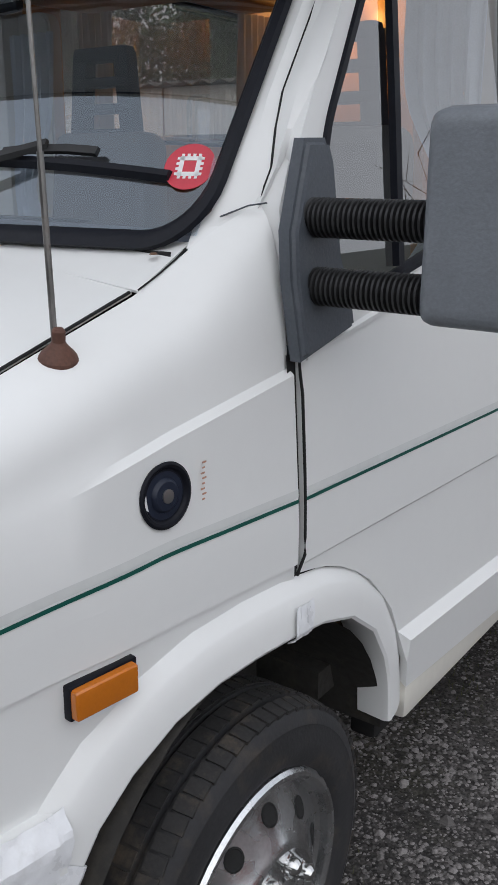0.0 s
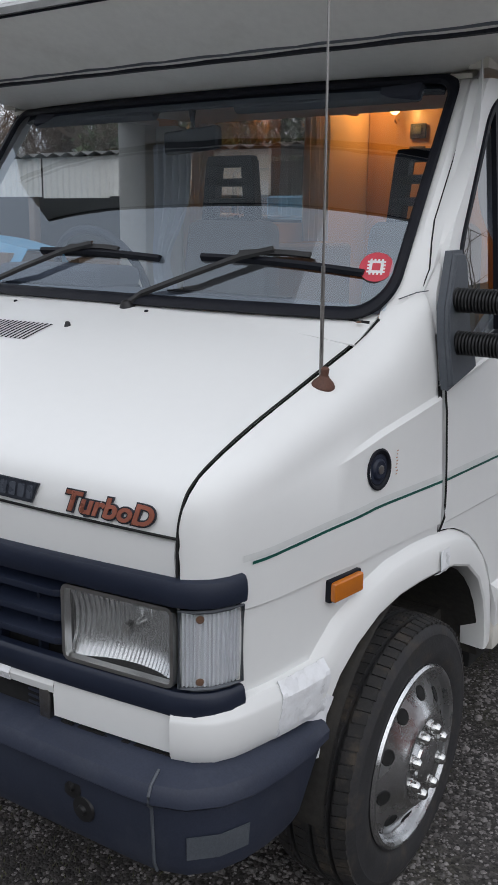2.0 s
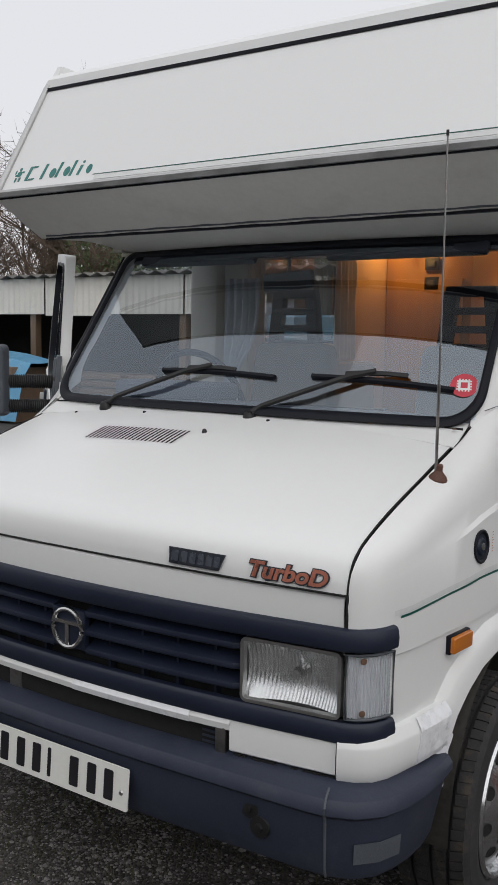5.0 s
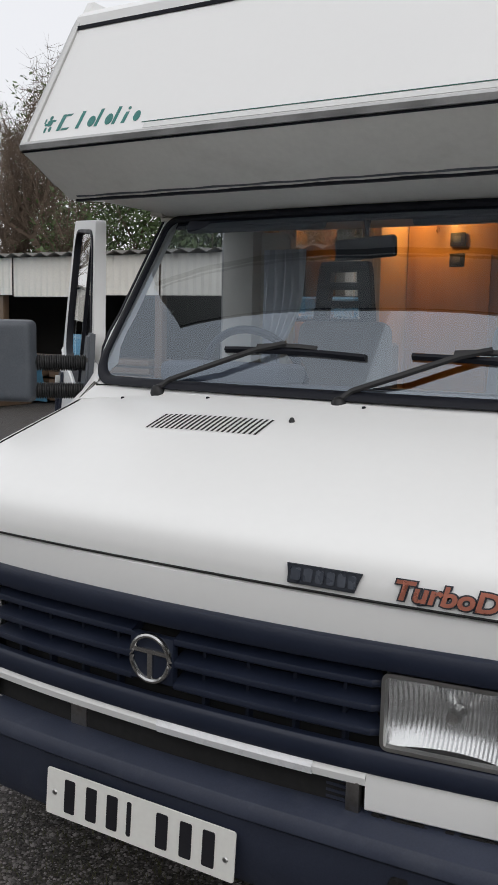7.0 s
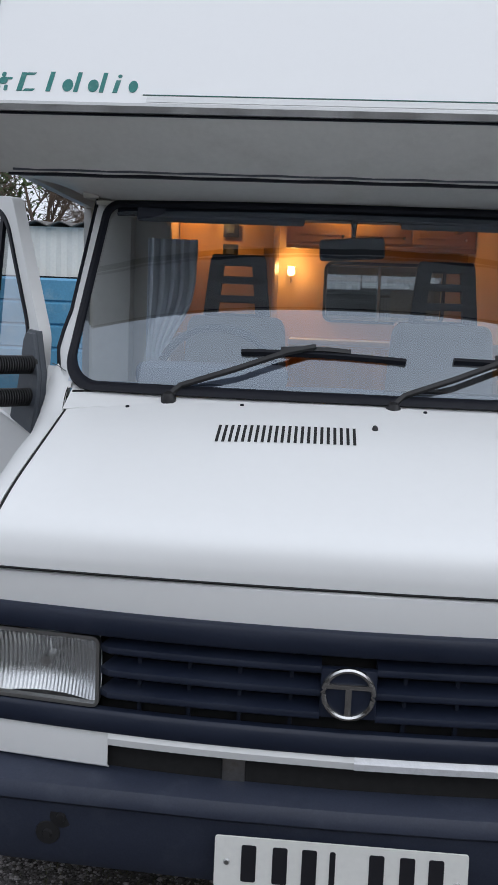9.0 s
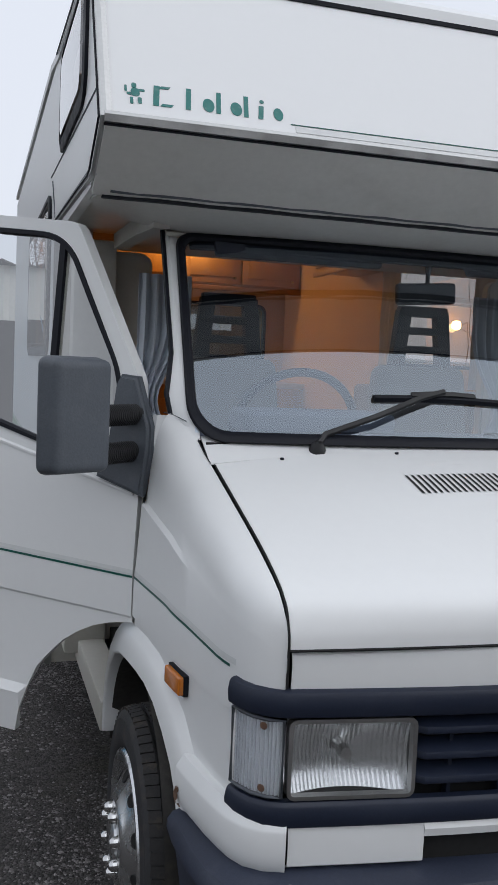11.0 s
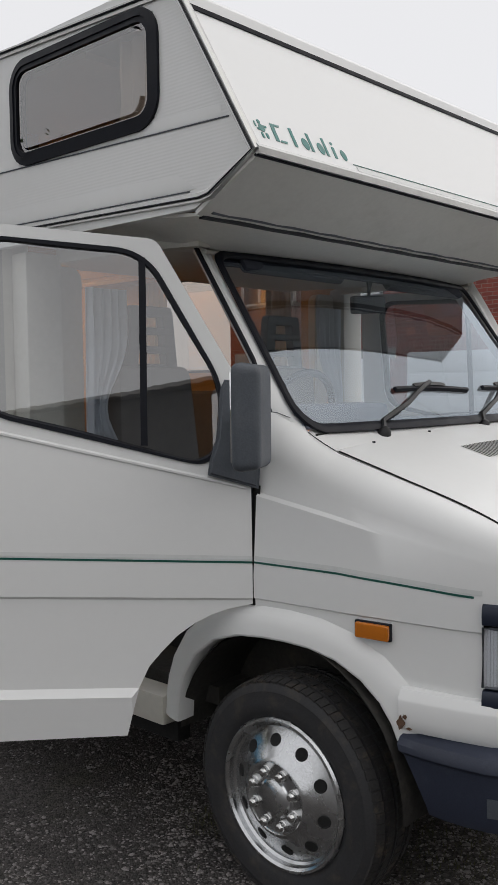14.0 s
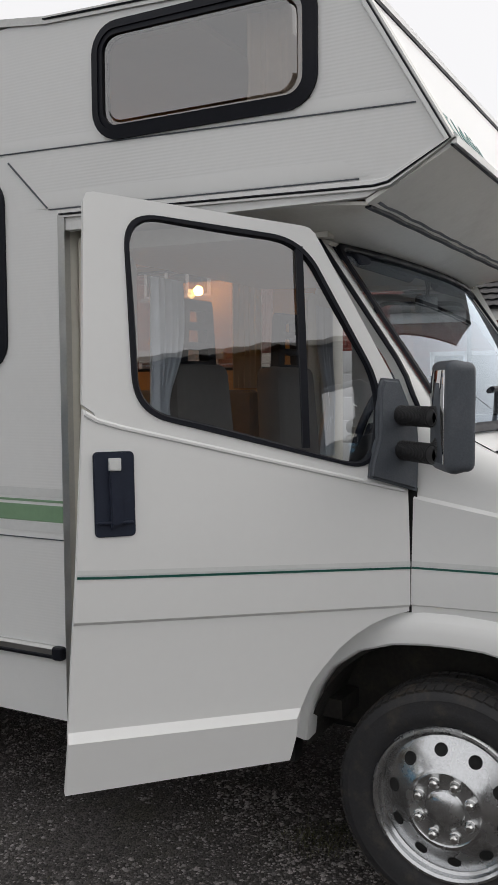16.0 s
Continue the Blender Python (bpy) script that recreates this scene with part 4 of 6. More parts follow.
# underside: front slope, seam, and the panel down to the windscreen
rows = [[(x, y, z) for x in np.linspace(-N, N, 9)] for y, z in ((0.772, 2.136), (0.89, 2.074), (1.004, 2.014))]
under = part("overcab_underside", sheet(rows, thick=0.012), UNDER, van, "grey overcab underside in the shade")
part("underside_seam", sweep([(x, 1.004 + 0.002 * math.sin(x * 23), 2.002) for x in np.linspace(-1.06, 1.06, 30)], [(-0.009, -0.005), (0.009, -0.005), (0.009, 0.004), (-0.009, 0.004)]), RUBBER, under)
part("seam_bead", sweep([(x, 0.984 + 0.003 * math.sin(x * 31), 2.013) for x in np.linspace(-1.04, 1.04, 30)], ring_profile(0.006, 0.005, 6)), GREYPL, under)
rows = []
for x in np.linspace(-1.07, 1.07, 29):
    xx = min(abs(x), 0.80)
    out = max(0.0, abs(x) - 0.80)
    ye, ze = ws_y(xx, 1.955) + 0.02 + out * 0.3, 1.957 + out * 0.34
    rows.append([(x, 1.002, 2.012), (x, 1.002 + (ye - 1.002) * 0.5, 2.012 + (ze - 2.012) * 0.42), (x, ye, ze), (x, ye + 0.35, min(ze + 0.06, 2.06)), (x, 2.06, 2.06)])
part("underside_panel", sheet(rows, thick=0.01), UNDER, under)
part("coach_floor", box((0, 3.87, 0.46), (2.12, 3.6, 0.10)), GREYPL, van)
# cab floor, underbody and bulkhead: shade beneath the van painted as dark colour
part("cab_floor", box((0, 1.62, 0.50), (1.70, 0.9, 0.06)), LINER, van)
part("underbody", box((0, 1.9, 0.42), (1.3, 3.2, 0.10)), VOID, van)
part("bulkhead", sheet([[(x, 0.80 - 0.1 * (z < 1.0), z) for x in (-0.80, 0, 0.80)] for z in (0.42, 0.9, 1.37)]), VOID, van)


# ---- wheels ----
def wheel(sx):
    c = Vector((0.0, 0.797, 0.328))
    M = Matrix.Translation((0.886, c.y, c.z)) @ Matrix.Rotation(radians(90), 4, "Y") @ Matrix.Rotation(radians(90), 4, "Z")
    hub = part("front_wheel", flip(lathe([(0.20, -0.09), (0.215, -0.07), (0.20, 0.0), (0.215, 0.06), (0.224, 0.075)], M, 48), sx), STEEL, van, "front wheel with polished trim and black tyre")
    prof = [(r, h * 1.25 if h < 0 else h) for r, h in ((0.200, -0.075), (0.228, -0.092), (0.27, -0.100), (0.312, -0.092), (0.326, -0.080), (0.331, -0.062), (0.331, -0.048), (0.323, -0.047), (0.323, -0.040), (0.334, -0.039), (0.336, -0.004), (0.327, -0.003), (0.327, 0.003), (0.336, 0.004), (0.334, 0.039), (0.323, 0.040), (0.323, 0.047), (0.331, 0.048), (0.331, 0.062), (0.326, 0.080), (0.312, 0.090), (0.300, 0.094), (0.296, 0.093), (0.27, 0.099), (0.245, 0.095), (0.240, 0.093), (0.226, 0.085), (0.215, 0.07))]
    part("tyre", flip(lathe(prof, M, 72), sx), TYRE, hub, "black tyre with worn muddy tread")
    bm = bmesh.new()
    for i in range(72):
        a = 2 * math.pi * i / 72
        for h, tw in ((0.068, 0.12), (-0.085, -0.12), (0.022, 0.08), (-0.028, -0.08)):
            own = bmesh.new()
            bmesh.ops.create_cube(own, size=1.0, matrix=M @ Matrix.Rotation(a + (0.03 if h * tw > 0 and abs(h) < 0.05 else 0), 4, "Z") @ Matrix.Translation((0.3288 if abs(h) > 0.05 else 0.3335, 0, h)) @ Matrix.Rotation(tw, 4, "X") @ Matrix.Rotation(-0.22 if h > 0.05 else 0.22 if h < -0.05 else 0, 4, "Y") @ Matrix.Diagonal((0.007, 0.0245, 0.033, 1)))
            absorb(bm, own)
    tr = part("tread", flip(bm, sx), TREAD, hub, smooth=0)
    tr["kind"] = "stuff"
    dish = [(r, h + 0.020 * max(0.0, (0.196 - r) / 0.09 if r > 0.106 else 1.0)) for r, h in ((0.226, 0.078), (0.226, 0.090), (0.221, 0.097), (0.214, 0.098), (0.207, 0.092), (0.203, 0.078), (0.196, 0.072), (0.185, 0.073), (0.150, 0.084), (0.118, 0.096), (0.112, 0.100), (0.104, 0.101), (0.098, 0.098), (0.058, 0.100), (0.055, 0.106), (0.045, 0.112), (0.02, 0.116), (0.0, 0.117))]
    part("wheel_trim", flip(lathe(dish, M, 64), sx), TRIMSTEEL, hub, "polished domed wheel trim with round holes")
    # black discs on the dish paint the shade of its round holes
    for i in range(10):
        a = 2 * math.pi * (i + 0.3) / 10
        H = M @ Matrix.Rotation(a, 4, "Z") @ Matrix.Translation((0.160, 0, 0.0885)) @ Matrix.Rotation(radians(29), 4, "Y")
        part("trim_hole_shade", flip(lathe([(0.019, -0.004), (0.0195, 0.0015), (0.0165, 0.0025), (0.0150, 0.0012), (0.0, 0.0008)], H, 16), sx), VOID, hub)
    nut = None
    for i in range(8):
        a = 2 * math.pi * (i + 0.5) / 8
        H = M @ Matrix.Rotation(a, 4, "Z") @ Matrix.Translation((0.079, 0, 0.118))
        part("wheel_nut", flip(lathe([(0.0175, -0.002), (0.0175, 0.003), (0.0150, 0.005), (0.0145, 0.014), (0.0125, 0.020), (0.008, 0.0245), (0.0, 0.0262)], H, 14), sx), CHROME, hub)


for side in (1, -1):
    wheel(side)
for side in (1, -1):
    M = Matrix.Translation((0.93 * side, 4.6, 0.328)) @ Matrix.Rotation(radians(90), 4, "Y")
    part("rear_wheel", lathe([(0.0, 0.06), (0.2, 0.05), (0.22, 0.085), (0.31, 0.09), (0.334, 0.06), (0.334, -0.06), (0.31, -0.09), (0.2, -0.08), (0, -0.08)], M, 40), TYRE, van)


# ---- small exterior parts ----
def on_screen(x, z, out=0.0):
    return Vector((x, ws_y(x, z) - out * 0.82, z + out * 0.57))


def wiper(px, py, x0, x1, xm, zb0, zb1):
    arm = part("wiper_arm", sweep([(px, py - 0.004, 1.372), (px + 0.03, py + 0.02, 1.400), on_screen(px + (xm - px) * 0.45, 1.435, 0.030), on_screen(px + (xm - px) * 0.8, 1.487, 0.030), on_screen(xm, zb0 + 0.016, 0.022)], [(-0.009, -0.004), (0.009, -0.004), (0.006, 0.005), (-0.006, 0.005)], None, (0, -0.8, 0.6)), BLACK, van, "black wiper arm and blade")
    part("wiper_pivot", lathe([(0.022, -0.01), (0.022, 0.008), (0.018, 0.016), (0.012, 0.026), (0.0, 0.03)], Matrix.Translation((px, py, 1.355)) @ Matrix.Rotation(radians(20), 4, "X"), 16), BLACK, arm)
    pts = [on_screen(x, zb0 + (zb1 - zb0) * (x - x0) / (x1 - x0) + 0.006 * math.sin(math.pi * (x - x0) / (x1 - x0)), 0.008) for x in np.linspace(x0, x1, 9)]
    part("wiper_blade", sweep(pts, [(-0.010, -0.006), (0.010, -0.006), (0.005, 0.007), (-0.005, 0.007)], None, (0, -0.8, 0.6)), RUBBER, arm)
    part("blade_bridge", sweep([on_screen(xm + d, zb0 + 0.012 - abs(d) * 0.04, 0.018 - abs(d) * 0.05) for d in (-0.10, -0.04, 0.04, 0.10)], [(-0.007, -0.004), (0.007, -0.004), (0.007, 0.004), (-0.007, 0.004)], None, (0, -0.8, 0.6)), BLACK, arm)


wiper(-0.511, 0.752, -0.318, 0.151, -0.105, 1.494, 1.486)
wiper(0.115, 0.738, 0.285, 0.745, 0.50, 1.494, 1.470)
part("washer_nozzle", lathe([(0.009, -0.004), (0.008, 0.003), (0.005, 0.010), (0.0, 0.012)], Matrix.Translation((0.058, 0.574, bonnet_z(0.058, 0.574))), 14), BLACK, bonnet)
for x in (-0.30, 0.20, -0.62):
    part("bonnet_plug", lathe([(0.006, -0.002), (0.005, 0.004), (0, 0.005)], Matrix.Translation((x, 0.715, bonnet_z(x, 0.715))), 10), RUBBER, bonnet)
# black strips laid on the bonnet paint the shade in the slots
for i in range(22):
    x = -0.342 + 0.346 * i / 21
    bm = sheet([[(x + dx, y, bonnet_z(x, y) + 0.0012) for y in np.linspace(0.472, 0.572, 6)] for dx in (-0.0038, 0.0038)])
    part("vent_slot_shade", bm, VOID, bonnet)
# shut line between the wing and the closed door
part("door_shut_line", tube([(DX(z) + 0.0018, 0.921 + 0.005 * max(0.0, (z - 1.19) / -0.03 if z < 1.19 else 0.0) * (z > 1.16) + (0.005 if z <= 1.16 else 0.0) - (0.012 * (0.90 - z) / 0.035 if z < 0.90 else 0.0), z) for z in (1.225, 1.19, 1.16, 1.10, 1.04, 0.98, 0.93, 0.90, 0.866)], 0.0026, 6), VOID, van)
# seams of the wing and pillar
for side in (1, -1):
    part("wing_seam", flip(tube([(0.8055, 0.722, 1.3235), (0.812, 0.757, 1.342), (0.8165, 0.79, 1.361), (0.817, 0.812, 1.375)], 0.0014, 5), side), VOID, van)
    part("pillar_seam", flip(sweep([(0.838, 0.865, 1.418), (0.872, 0.888, 1.434), (0.893, 0.905, 1.438)], ring_profile(0.0012, 0.0012, 4)), side), GREYPL, van)
# aerial
ant = part("aerial", tube([(0.822, 0.552, 1.29), (0.8245, 0.541, 1.55), (0.8275, 0.528, 1.86), (0.830, 0.516, 2.124)], 0.0028, 6), STEEL, van, "thin steel aerial with rusty rubber foot")
part("aerial_sleeve", tube([(0.822, 0.552, 1.27), (0.824, 0.543, 1.50)], 0.0042, 8), STEEL, ant)
part("aerial_tip", tube([(0.830, 0.516, 2.116), (0.8302, 0.515, 2.130)], 0.004, 8), BLACK, ant)
part("aerial_foot", lathe([(0.029, -0.014), (0.030, 0.0), (0.025, 0.009), (0.014, 0.020), (0.010, 0.026), (0.010, 0.042), (0.007, 0.046), (0, 0.047)], Matrix.Translation((0.828, 0.551, 1.258)) @ Matrix.Rotation(radians(10), 4, "Y") @ Matrix.Rotation(radians(5), 4, "X") @ Matrix.Diagonal((0.85, 0.85, 0.85, 1)), 20), RUSTRUB, ant)
# filler cap in the near wing
FM = Matrix.Translation((XS(0.634) - 0.0080, 0.634, 1.076)) @ Matrix.Rotation(radians(-6), 4, "Z") @ Matrix.Rotation(radians(90 - 3), 4, "Y") @ Matrix.Diagonal((0.95, 0.95, 0.6, 1))
cap = part("filler_bowl", lathe([(0.046, 0.002), (0.048, 0.009), (0.044, 0.012), (0.040, 0.010), (0.037, 0.004), (0.030, 0.003), (0.0, 0.003)], FM, 36), RUBBER, van, "round black fuel filler bowl")
part("filler_cap", lathe([(0.036, 0.0035), (0.025, 0.004), (0.023, 0.010), (0.020, 0.013), (0, 0.014)], FM, 32), PLASTIC, cap)
part("filler_lock", lathe([(0.010, 0.012), (0.010, 0.017), (0.008, 0.018), (0, 0.018)], FM, 20), ALU, cap)
for i in range(8):
    part("worn_label_mark", box((XS(0.71) - 0.0055, 0.706 + 0.002 * math.sin(i * 2.1), 1.052 + i * 0.0075), (0.0008, 0.008 - 0.003 * (i % 3 == 0), 0.0022)), PRINT, cap)


# badge plate with plain raised shapes, copper lettering, sticker
def on_bonnet(x, s):
    p, q = bonnet_at(x, s), bonnet_at(x, s + 0.05)
    n = (bonnet_at(x + 0.01, s) - p).cross(q - p).normalized()
    return p, n


def badge_pose(x, s, flat=0.0):
    p, n = on_bonnet(x, s)
    xa = (bonnet_at(x + 0.05, s) - bonnet_at(x - 0.05, s)).normalized()
    n = xa.cross((bonnet_at(x, s + 0.1) - p)).normalized()
    ya = n.cross(xa)
    return Matrix(((xa.x, ya.x, n.x, p.x), (xa.y, ya.y, n.y, p.y), (xa.z, ya.z, n.z, p.z), (0, 0, 0, 1)))


B1 = badge_pose(0.404, 0.88) @ Matrix.Translation((0, 0, 0.001))
badge = part("name_badge", prism([(-0.080, 0.020), (0.082, 0.020), (0.076, 0.004), (0.068, -0.020), (-0.075, -0.020), (-0.076, 0.000)], 0.006, B1, 0.0015), BADGE, bonnet, "dark badge with plain raised shapes")
for i, (x, w) in enumerate(((-0.058, 0.024), (-0.031, 0.022), (-0.006, 0.020), (0.018, 0.020), (0.041, 0.020), (0.063, 0.018))):
    part("badge_shape", prism(rounded(w * 0.85, 0.026, 0.004, 2, x, 0), 0.002, B1 @ Matrix.Translation((0, 0, 0.006))), BADGE2, badge)
B2 = badge_pose(0.650, 0.88) @ Matrix.Translation((0, 0, 0.001))
TL = B2 @ Matrix.Translation((-0.103, -0.0165, 0.0015)) @ Matrix.Diagonal((1.17, 1, 1, 1))
back = part("turbo_badge_backing", lettering("TurboD", 0.052, TL, 0.0014, 0.18, 0.085), BADGE, bonnet, "copper lettering that reads TurboD")
part("turbo_lettering", lettering("TurboD", 0.052, TL @ Matrix.Translation((0, 0, 0.0022)), 0.0012, 0.18, 0.03), COPPER, back)
c = on_screen(0.767, 1.486, 0.0025)
SM = Matrix.Translation(c) @ Matrix.Rotation(radians(18), 4, "Z") @ Matrix.Rotation(radians(90 - 35), 4, "X")
stk = part("window_sticker", lathe([(0.040, 0), (0.040, 0.0006), (0.0, 0.0008)], SM, 36), RED, van, "round red sticker with white square shape")
bm = bmesh.new()
for a in range(4):
    ca = Matrix.Rotation(radians(90 * a), 4, "Z")
    own = box((0, 0.0135, 0.0012), (0.034, 0.007, 0.0006))
    for k in (-0.0135, -0.0045, 0.0045, 0.0135):
        box((k, 0.019, 0.0012), (0.0045, 0.005, 0.0006), bm=own)
    own.transform(SM @ ca)
    absorb(bm, own)
part("sticker_shape", bm, PAPER, stk)

# overcab lettering as plain slanted shapes, thin green line
OM = Matrix.Translation((0, 0.766, 2.141)) @ Matrix.Rotation(math.atan2(0.454, 0.266), 4, "X") @ Matrix.Translation((0, 0, 0.0006))
slab = lambda x0, x1, y0, y1: [(x0, y0), (x1, y0), (x1 + 0.006, y1), (x0 + 0.006, y1)]
word = part("green_name_shapes", prism(slab(-0.968, -0.953, 0.060, 0.126), 0.0012, OM), TEAL, nose, "teal green name drawn as plain bars and ovals")
for x0, x1, y0, y1 in ((-0.950, -0.922, 0.060, 0.068), (-0.950, -0.926, 0.118, 0.126), (-0.886, -0.873, 0.060, 0.130), (-0.808, -0.796, 0.060, 0.130), (-0.736, -0.724, 0.060, 0.130), (-0.698, -0.685, 0.060, 0.104)):
    part("name_bar", prism(slab(x0, x1, y0, y1), 0.0012, OM), TEAL, word)
for x, y, w, h in ((-0.828, 0.083, 0.030, 0.044), (-0.756, 0.083, 0.030, 0.044), (-0.644, 0.083, 0.026, 0.042), (-0.688, 0.119, 0.012, 0.012)):
    part("name_oval", prism([(x + w / 2 * math.cos(a) + (y - 0.06) * 0.09, y + h / 2 * math.sin(a)) for a in np.linspace(0, 2 * math.pi, 21)[:-1]], 0.0012, OM), TEAL, word)
bm = bmesh.new()
random.seed(5)
for x, y, w, h in ((-1.012, 0.118, 0.012, 0.016), (-1.010, 0.096, 0.022, 0.026), (-1.024, 0.090, 0.014, 0.008), (-0.994, 0.104, 0.016, 0.007), (-1.020, 0.068, 0.008, 0.022), (-1.000, 0.070, 0.010, 0.020), (-1.033, 0.106, 0.006, 0.020)):
    prism(rounded(w, h, min(w, h) * 0.4, 3, x, y), 0.0012, OM, bm=bm)
part("crest_shape", bm, TEAL, word)
part("green_line", prism([(-0.612, 0.053), (1.07, 0.053), (1.07, 0.056), (-0.612, 0.056)], 0.0012, OM), GREEN, word)
part("pale_line", prism([(-0.60, 0.030), (1.07, 0.030), (1.07, 0.048), (-0.60, 0.048)], 0.0010, OM), SILVERSTRIPE, word)

# repair tape, rust and dirt on the wings
apx = lambda y: float(np.interp(y, [p[1] for p in APR], [p[0] for p in APR]))
CR = lambda y, z, k: 0.0035 * noise.noise((y * 55, z * 38, k)) + 0.0015 * noise.noise((y * 160, z * 110, k))
rows = []
for u in np.linspace(0, 1, 22):
    row = []
    for v in np.linspace(0, 1, 16):
        z = 0.606 + 0.112 * v
        y = 0.285 + 0.145 * u + 0.02 * (v - 0.5) + 0.006 * noise.noise((u * 9, v * 7, 2))
        o = float(np.interp(z, [0.60, 0.618, 0.685, 0.692, 0.716], [0.004, 0.0115, 0.0145, 0.012, -0.006]))
        row.append((apx(min(y, 0.425)) + o + CR(y, z, 1), y, z))
    rows.append(row)
tape = part("tape_patch", sheet(rows, thick=0.001), TAPE, van, "crumpled white tape over cracked corner", smooth=14)
rows = []
for u in np.linspace(0, 1, 18):
    a = 34 - 17 * u
    ca, sa = -math.cos(radians(180 - a)) * -1, math.sin(radians(a))
    k = (abs(ca / 0.41) ** 2.6 + abs(sa / 0.395) ** 2.6) ** (-1 / 2.6)
    row = []
    for r, o in ((-0.002, 0.006), (0.002, 0.024), (0.010, 0.0275), (0.030, 0.026), (0.050, 0.022), (0.070, 0.014), (0.088, 0.004)):
        yy, zz = 0.82 + ca * (k + r), 0.38 + sa * (k + r)
        row.append((XS(min(max(yy, 0.213), 0.918)) + o + CR(yy, zz, 5), yy + 0.004 * noise.noise((u * 8, r * 90, 1)), zz))
    rows.append(row)
part("tape_strip", sheet(rows, thick=0.001), TAPE, tape, smooth=14)
rows = []
random.seed(11)
for y in np.linspace(0.868, 0.918, 9):
    rows.append([(0.957 + o + random.uniform(-0.001, 0.002), y + r * 0.2 + random.uniform(-0.003, 0.003), arch(y) + r) for r, o in ((-0.004, 0.012), (0.003, 0.024), (0.012, 0.027), (0.035, 0.0245), (0.055, 0.020))])
part("tape_patch", sheet(rows, thick=0.001), TAPE, van, smooth=14)


def rust_patch(y0, z0, w, h, seed):
    """A ragged flake of rust and bare metal, thin as paint."""
    bm = bmesh.new()
    cols = []
    for u in np.linspace(0, 1, 14):
        y = y0 + w * (u - 0.5)
        half = h * 0.5 * max(0.08, math.sin(math.pi * min(max(u, 0.04), 0.96))) * (1 + 0.7 * noise.noise((u * 7, seed, 0)))
        mid = z0 + h * 0.25 * noise.noise((u * 5, seed, 4))
        cols.append([(-(apx(y) + 0.0135 + 0.003 * noise.noise((y * 200, k, seed))), y, mid + half * k) for k in (-1, -0.5, 0, 0.5, 1)])
    sheet(cols, bm)
    return part("rust_patch", bm, RUST, van, "flaking rust beside the bumper end", smooth=0)


for y, z, w, h, k in ((0.414, 0.626, 0.026, 0.034, 3), (0.402, 0.644, 0.014, 0.014, 8), (0.390, 0.614, 0.018, 0.008, 12)):
    rust_patch(y, z, w, h, k)
for x, y, z in ((0.81, 0.79, 1.366),):
    part("rust_spot", lathe([(0.007, 0), (0.004, 0.003), (0, 0.003)], Matrix.Translation((x - 0.03, y - 0.005, z)), 8), RUST, van)
bm = bmesh.new()
for i in range(40):
    x = random.uniform(0.53, 0.78)
    box((x, vy(x) - 0.006, 0.603 + random.uniform(-0.002, 0.003)), (random.uniform(0.006, 0.02), 0.008, random.uniform(0.002, 0.006)), bm=bm)
part("grime_line", bm, VOID, van)["kind"] = "stuff"

# ---- cab interior ----
rows = []
for y, z, w in ((0.79, 1.375, 0.78), (0.90, 1.392, 0.80), (1.04, 1.392, 0.82), (1.11, 1.372, 0.83), (1.15, 1.30, 0.83), (1.15, 1.10, 0.83), (1.10, 0.85, 0.83)):
    rows.append([(x * w, max(y, ws_y(x * w, z) + 0.012) if y < 0.95 else y, z - 0.012 * abs(x)) for x in np.linspace(-1, 1, 15)])
dash = part("dashboard", sheet(rows), DASH, van, "grey moulded dashboard")
part("binnacle", box((-0.42, 1.04, 1.415), (0.46, 0.20, 0.07), 0.03, 3), DASH, dash)
part("dash_vent", box((0.30, 0.93, 1.398), (0.40, 0.03, 0.006), 0.002), BLACK, dash)
WM = Matrix.Translation((-0.42, 1.197, 1.372)) @ Matrix.Rotation(radians(-69), 4, "X")
sw = part("steering_wheel", tube([WM @ Vector((0.200 * math.cos(a), 0.200 * math.sin(a), 0)) for a in np.linspace(0, 2 * math.pi, 41)[:-1]], 0.014, 10, loop=True), PLASTIC, van, "dark two-spoke steering wheel")
bm = box((0, 0, -0.02), (0.37, 0.045, 0.02), 0.008)
box((0, 0, -0.02), (0.13, 0.10, 0.03), 0.01, bm=bm)
bm.transform(WM)
part("spokes", bm, PLASTIC, sw)


def cab_seat(x):
    s = part("cab_seat", box((x, 1.74, 0.90), (0.48, 0.50, 0.16), 0.05, 3), SEATGREY, van, "cab seat with slotted dark headrest")
    bk = box((0, 0, 0), (0.47, 0.13, 0.66), 0.055, 4)
    for v in bk.verts:
        v.co.x *= 1 - 0.22 * max(0.0, v.co.z) / 0.33 * 0.8
    bk.transform(Matrix.Translation((x, 1.945, 1.27)) @ Matrix.Rotation(radians(-4), 4, "X"))
    part("backrest", bk, SEATGREY, s)
    bm = bmesh.new()
    lo, hi = 1.56, 1.845
    wd = lambda z: 0.136 - 0.030 * (z - lo) / (hi - lo)
    for sd in (1, -1):
        rows = [(x + sd * (wd(z) - 0.025), 1.955, z) for z in np.linspace(lo, hi - 0.02, 6)]
        sweep(rows, [(-0.028, -0.022), (0.028, -0.022), (0.028, 0.022), (-0.028, 0.022)], bm, (0, 1, 0))
    for z, h in ((hi - 0.022, 0.044), (1.744, 0.030), (1.668, 0.030), (1.585, 0.05)):
        box((x, 1.955, z), (2 * wd(z), 0.05, h), 0.012, 2, bm=bm)
    part("headrest", bm, SEAT, s, "dark headrest with three slots")
    part("seat_base", box((x, 1.74, 0.68), (0.40, 0.42, 0.30), 0.02), VOID, s)


